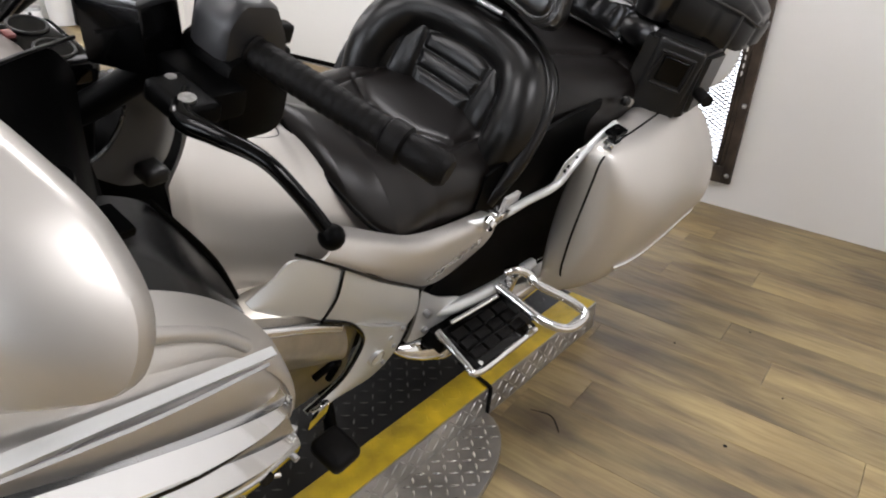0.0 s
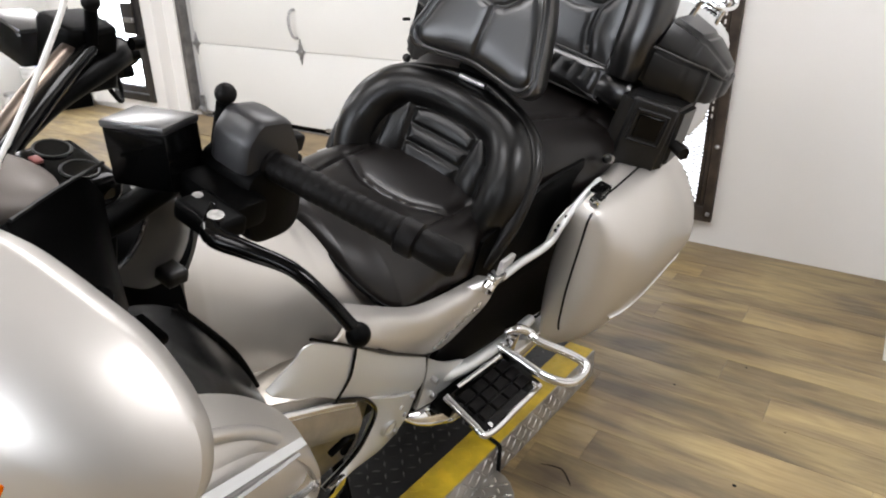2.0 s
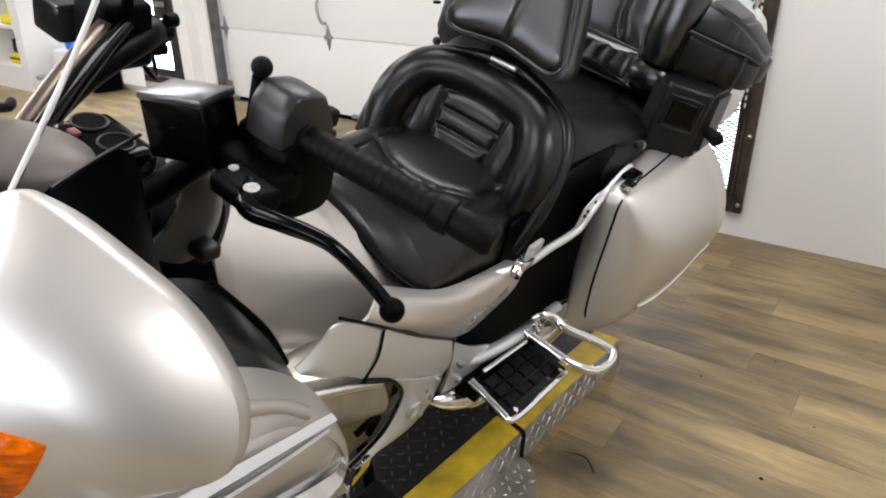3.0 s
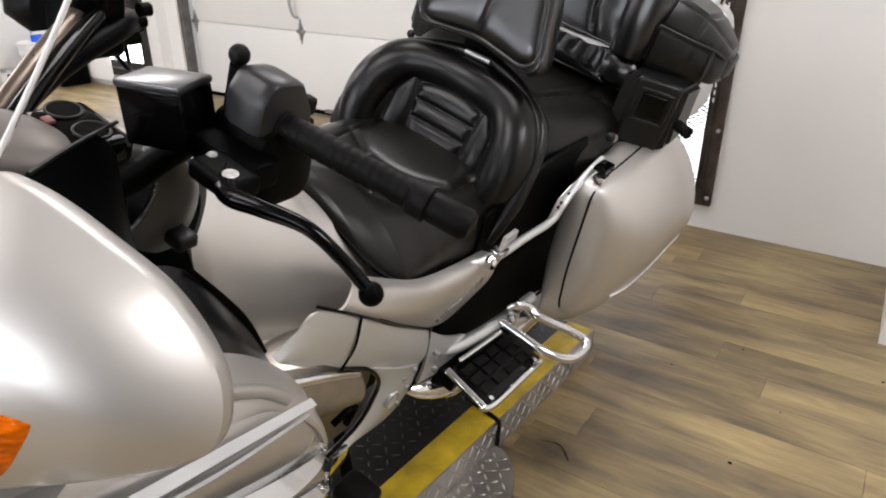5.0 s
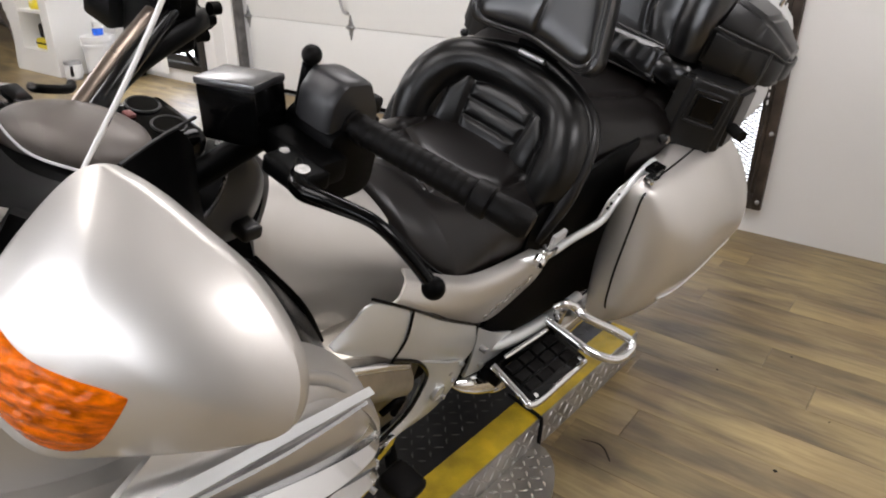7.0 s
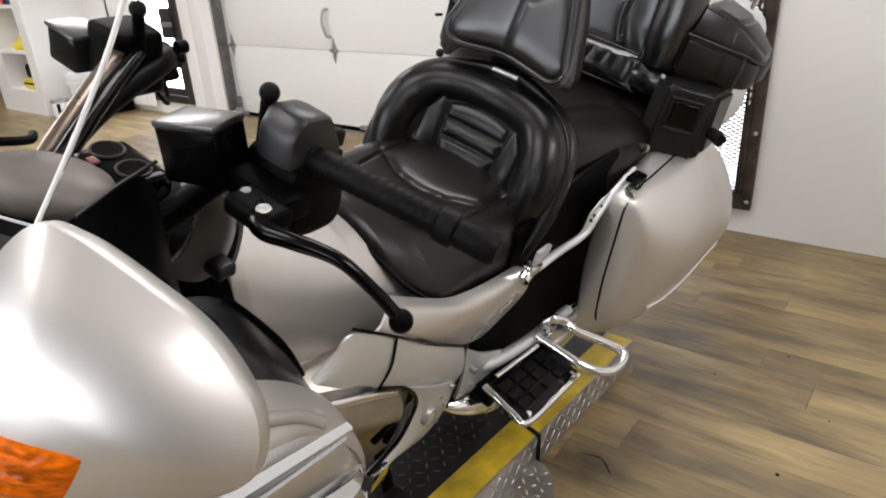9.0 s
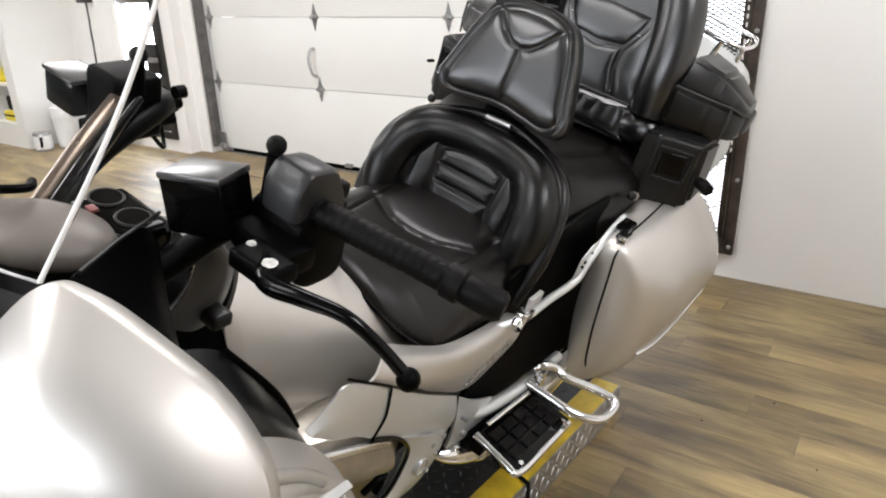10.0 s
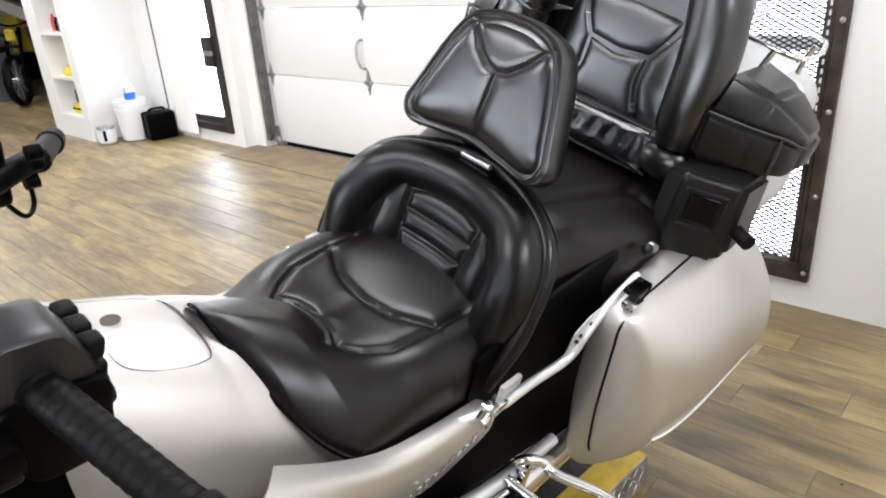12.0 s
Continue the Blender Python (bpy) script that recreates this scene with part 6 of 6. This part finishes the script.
bk = thing("bucket", pose(-6.66, 3.36, 0), "white plastic bucket with ribbed rim on the floor", "bucket")
part("pail", lathe([(0.115, 0), (0.13, 0.01), (0.145, 0.28), (0.156, 0.285), (0.156, 0.31), (0.149, 0.315), (0.149, 0.33), (0.157, 0.335), (0.157, 0.36), (0.15, 0.372), (0.14, 0.372), (0.135, 0.34)]), BUCKETW, bk)
part("lid", lathe([(0.158, 0.372), (0.158, 0.384), (0.145, 0.389), (0.02, 0.386)]), BUCKETW, bk)
jug = thing("jug", pose(-6.62, 3.36, 0.389) @ Matrix.Scale(0.76, 4), "clear plastic jug with blue fluid on the bucket", "jug")
part("liquid", lathe([(0.06, 0.004), (0.068, 0.012), (0.068, 0.085), (0.06, 0.088)]), BLUE, jug, "bright blue fluid")
part("label_band", lathe([(0.07, 0.092), (0.07, 0.17), (0.066, 0.172)]), BUCKETW, jug, "pale label with dark print")
part("neck", lathe([(0.066, 0.172), (0.05, 0.21), (0.022, 0.235), (0.022, 0.26), (0.018, 0.262)]), BUCKETW, jug)
for i in range(4):
    part("print_bar", boxm((0.03 + 0.0, -0.066, 0.11 + 0.016 * i), (0.03 - 0.004 * i, 0.006, 0.006), Matrix()), BLACK, jug)
can = thing("paint_can", pose(-6.72, 3.10, 0), "white paint can with dark label beside the bucket", "can")
part("body", lathe([(0.075, 0), (0.08, 0.006), (0.08, 0.16), (0.076, 0.166)]), GALV, can)
part("label_wrap", lathe([(0.0808, 0.02), (0.0812, 0.025), (0.0812, 0.14), (0.0808, 0.145)]), BUCKETW, can)
part("dark_label", boxm((0.066, -0.05, 0.09), (0.03, 0.02, 0.10), Matrix.Rotation(0, 4, "Z")), BLACK, can)
part("lid", lathe([(0.078, 0.166), (0.082, 0.168), (0.082, 0.174), (0.07, 0.175)]), GALV, can)
case = thing("tool_case", pose(-6.43, 3.50, 0, 0, 0, -8), "black plastic tool case standing on the floor", "tool case")
for sx in (-0.055, 0.055):
    part("shell", boxm((sx, 0, 0.135), (0.10, 0.27, 0.26), Matrix(), 0.025, 3), BLACK, case)
part("handle", tube([(0, -0.07, 0.262), (0, -0.06, 0.29), (0, 0.06, 0.29), (0, 0.07, 0.262)], 0.012, 24, 8), BLACK, case)

# things on the shelf
for x, z, hh, w, m_, nm, lb in ((-7.50, 1.03, 0.16, 0.05, REDPL, "spray_bottle", "red capped spray bottle on the shelf"), (-7.42, 1.03, 0.13, 0.05, BLACK, "spray_can", "dark spray can on the shelf"), (-7.35, 1.03, 0.15, 0.055, DARKBLUE, "spray_can", "dark blue spray can on the shelf"), (-7.27, 1.03, 0.14, 0.05, BLACK, "spray_can", "black spray can on the shelf"), (-7.18, 1.03, 0.20, 0.06, GREYPL, "spray_can", "grey spray can on the shelf")):
    b = thing(nm, pose(x, SY + 0.12, z), lb, "can", "cans on the shelf")
    part("body", lathe([(w / 2 * 0.95, 0), (w / 2, 0.005), (w / 2, hh * 0.75), (w / 3, hh * 0.86)], 16), m_, b)
    part("cap", lathe([(w / 4, hh * 0.86), (w / 4, hh), (w / 5, hh + 0.004)], 12), REDPL if m_ is REDPL else BLACK, b)
yb = thing("yellow_bag", pose(-7.32, SY + 0.14, 0.61), "crumpled yellow bag on the shelf", "bag")
bm = bmesh.new()
bmesh.ops.create_icosphere(bm, subdivisions=3, radius=1)
for v in bm.verts:
    n_ = noise.noise(v.co * 2.2)
    v.co = Vector((v.co.x * 0.17 * (1 + 0.3 * n_), v.co.y * 0.10, max(0.0, (v.co.z + 0.4)) * 0.075 * (1 + 0.8 * n_)))
part("sack", bm, YPLASTIC, yb)
tb = thing("charger", pose(-7.30, SY + 0.15, 0.23), "yellow and black power tool charger on the shelf", "tool")
part("base", boxm((0, 0, 0.05), (0.24, 0.18, 0.10), Matrix(), 0.02, 3), YPLASTIC, tb)
part("stripe", boxm((0, 0, 0.055), (0.244, 0.184, 0.02), Matrix(), 0.004), BLACK, tb)
part("head", boxm((-0.02, 0.02, 0.17), (0.17, 0.14, 0.14), Matrix.Rotation(0, 4, "X"), 0.03, 3), BLACK, tb)
part("grip", tube([(-0.06, 0, 0.24), (-0.03, 0, 0.29), (0.05, 0, 0.29), (0.08, 0, 0.24)], 0.016, 20, 8), BLACK, tb)

# far motorcycle
db = thing("dirt_bike", pose(-10.75, 3.95, 0, 0, 0, 50), "yellow and black off-road motorcycle in the back room", "motorcycle")


def spoked(y, r):
    g = bmesh.new()
    rings = []
    for i in range(40):
        a = 2 * math.pi * i / 40
        rings.append([(q, y + (r + d) * math.cos(a), r + (r + d) * math.sin(a)) for q, d in ((-0.045, -0.05), (-0.05, -0.02), (0, 0), (0.05, -0.02), (0.045, -0.05), (0, -0.07))])
    rings.append(rings[0])
    g.free()
    g = loft(rings, True, False)
    w = part("wheel", g, RUBBER, db)
    h = bmesh.new()
    for i in range(9):
        a = 2 * math.pi * i / 9
        cyl_into(h, (0, y, r), (0, y + (r - 0.06) * math.cos(a), r + (r - 0.06) * math.sin(a)), 0.006, seg=6)
    cyl_into(h, (-0.05, y, r), (0.05, y, r), 0.04)
    part("hub", h, GALV, w)


spoked(-0.65, 0.33)
spoked(0.65, 0.31)
for sx in (0.09, -0.09):
    part("fork_leg", cylm((sx, -0.64, 0.33), (sx * 0.9, -0.40, 0.98), 0.026), BLACK, db)
part("front_fender", sheet(patch([[(-0.06, -0.95, 0.72), (-0.07, -0.65, 0.78), (-0.06, -0.35, 0.72)], [(0.06, -0.95, 0.72), (0.07, -0.65, 0.78), (0.06, -0.35, 0.72)]], 10, 4), 0.006), BLACK, db)
part("number_plate", boxm((0, -0.50, 0.90), (0.13, 0.03, 0.15), Matrix(), 0.02), YPLASTIC, db)
part("tank", saddle([(-0.35, 0.05, 0.88, 0.70, 0), (-0.2, 0.13, 0.95, 0.65, 0), (0.05, 0.13, 0.90, 0.68, 0), (0.2, 0.10, 0.85, 0.74, 0)], 12, 24, 2.4), YPLASTIC, db)
part("seat", saddle([(0.05, 0.09, 0.90, 0.80, 0), (0.3, 0.12, 0.88, 0.80, 0), (0.7, 0.10, 0.90, 0.82, 0)], 12, 20, 2.6), BLACK, db)
part("engine", boxm((0, 0, 0.45), (0.22, 0.45, 0.38), Matrix(), 0.05), BLACK, db)
part("handlebar", tube([(-0.38, -0.25, 1.08), (-0.2, -0.33, 1.04), (0, -0.38, 1.0), (0.2, -0.33, 1.04), (0.38, -0.25, 1.08)], 0.014, 30, 8), BLACK, db)
part("swingarm", boxm((0.06, 0.35, 0.36), (0.04, 0.6, 0.06), Matrix(), 0.01), GALV, db)
part("frame_spar", tube([(0, -0.35, 0.92), (0, -0.1, 0.6), (0, 0.25, 0.55), (0, 0.7, 0.8)], 0.03, 20, 8), BLACK, db)
part("kick_stand", cylm((0.08, 0.1, 0.35), (0.25, 0.12, 0.0), 0.012), BLACK, db)
def tote(name, x, y, z, sx, sy, sz, m_, label):
    """A tapered storage box with a rolled rim."""
    t_ = thing(name, pose(x, y, z, 0, 0, 8), label, "storage box")
    part("tub", loft([[(a * sx * f, b * sy * f, h) for a, b in ((-0.5, -0.5), (0.5, -0.5), (0.5, 0.5), (-0.5, 0.5))] for f, h in ((0.9, 0), (1.0, sz - 0.03))]), m_, t_, smooth=False)
    part("rim", boxm((0, 0, sz - 0.015), (sx * 1.05, sy * 1.05, 0.03), Matrix(), 0.01), m_, t_)


tote("storage_bin", -11.75, 3.30, 0, 0.62, 0.55, 0.50, DARKBLUE, "dark blue storage bin on the floor")
tote("storage_tub", -11.75, 3.30, 0.50, 0.52, 0.48, 0.48, LIGHTBLUE, "light blue plastic tub on a dark bin")
tote("storage_bin", -11.15, 3.62, 0, 0.42, 0.40, 0.78, STORE, "tall grey storage bin beside the dirt bike")
cab = thing("storage_rack", pose(-12.7, 4.7, 0), "dark storage rack with clutter under the stairs", "rack")
for z in (0.30, 0.75):
    part("rack_shelf", boxm((0, 0, z), (2.0, 0.6, 0.04), Matrix(), 0.004), BROWN, cab)
for x in (-0.97, 0.97):
    for y in (-0.27, 0.27):
        part("rack_post", boxm((x, y, 0.39), (0.05, 0.05, 0.78), Matrix(), 0.004), BLACK, cab)
tote("storage_box", -13.1, 4.7, 0.77, 0.5, 0.4, 0.3, YPLASTIC, "yellow green storage box on the rack")
tote("storage_box", -12.3, 4.7, 0.77, 0.4, 0.4, 0.22, REDPL, "red storage box on the rack")
tote("storage_box", -12.6, 4.7, 0.32, 0.5, 0.4, 0.3, BUCKETW, "white storage box in the rack")
brd = thing("leaning_board", pose(-9.62, 3.95, 0, 0, -14, 20), "dark brown board leaning under the stairs", "board")
part("board", boxm((0, 0, 0.52), (0.05, 0.5, 1.02), Matrix(), 0.006), BROWN, brd)
st = thing("stair_underside", None, "grey stair underside with pale stringers above the storage", "stairs", kind="structure")
for y0_, y1_, m_, o_ in ((3.9, 5.7, STORE, 0.0), (3.82, 3.9, WHITE2, 0.10), (4.7, 4.78, WHITE2, 0.10)):
    part("stair_board" if m_ is STORE else "stringer", loft([[(-13.9, y, 1.75 - o_), (-9.4, y, 1.02 - o_), (-9.4, y, 1.08), (-13.9, y, 1.81)] for y in (y0_, y1_)]), m_, st, smooth=False)
pebble = thing("door_stop", pose(0.35, 2.49, 0), "small dark rubber stop by the wall corner", "door stop")
part("knob", lathe([(0.012, 0), (0.018, 0.005), (0.019, 0.02), (0.01, 0.028)], 16), RUBBER, pebble)

# ---- plank floor, pieces last ----
floor = thing("floor", None, "yellowish weathered wood-look plank floor", "floor", kind="structure")
PW, PL = 0.152, 1.22


def plank_bm(length):
    bm = bmesh.new()
    g, z = 0.0004, 0.0
    x, y = length / 2 - g, PW / 2 - g
    c = 0.0004
    lo = [bm.verts.new((a * x, b * y, z - 0.010)) for a, b in ((-1, -1), (1, -1), (1, 1), (-1, 1))]
    mid = [bm.verts.new((a * x, b * y, z - 0.0012)) for a, b in ((-1, -1), (1, -1), (1, 1), (-1, 1))]
    hi = [bm.verts.new((a * (x - c), b * (y - c), z)) for a, b in ((-1, -1), (1, -1), (1, 1), (-1, 1))]
    for p, q in ((lo, mid), (mid, hi)):
        for i in range(4):
            bm.faces.new((p[i], p[(i + 1) % 4], q[(i + 1) % 4], q[i]))
    bm.faces.new(hi)
    return bm


pm = bpy.data.meshes.new("plank")
b_ = plank_bm(PL)
bmesh.ops.recalc_face_normals(b_, faces=b_.faces)
b_.to_mesh(pm)
b_.free()
pm.materials.append(WOOD)
rest_v, rest_f = [], []
rng = random.Random(5)
row_i, count = 0, 0
y = -3.2
while y < 6.0:
    shift = rng.random() * PL
    x = -14.0 - shift
    while x < 3.6:
        cx, cy = x + PL / 2, y + PW / 2
        x += PL
        if cy > 3.45 and cx > -5.2:
            if cx > -1.5 or cy > 3.95:
                continue
        near = -3.2 < cx < 2.6 and 0.3 < cy < 3.5
        if near and count < 300:
            ob = new("plank", pm)
            ob.parent = floor
            ob.matrix_basis = Matrix.Translation((cx, cy, 0))
            count += 1
        else:
            o = len(rest_v)
            for hz, ins in ((-0.010, 0.0004), (0, 0.0010)):
                rest_v += [(min(3.6, cx + a * (PL / 2 - ins)), cy + b * (PW / 2 - ins), hz) for a, b in ((-1, -1), (1, -1), (1, 1), (-1, 1))]
            rest_f += [(o + i, o + (i + 1) % 4, o + 4 + (i + 1) % 4, o + 4 + i) for i in range(4)] + [(o + 4, o + 5, o + 6, o + 7)]
    y += PW
rm = bpy.data.meshes.new("plank_field")
rm.from_pydata(rest_v, [], rest_f)
rm.materials.append(WOOD)
rf = new("plank_field", rm)
rf.parent = floor
tagged(rf, "wood-look planks further off", kind="stuff")
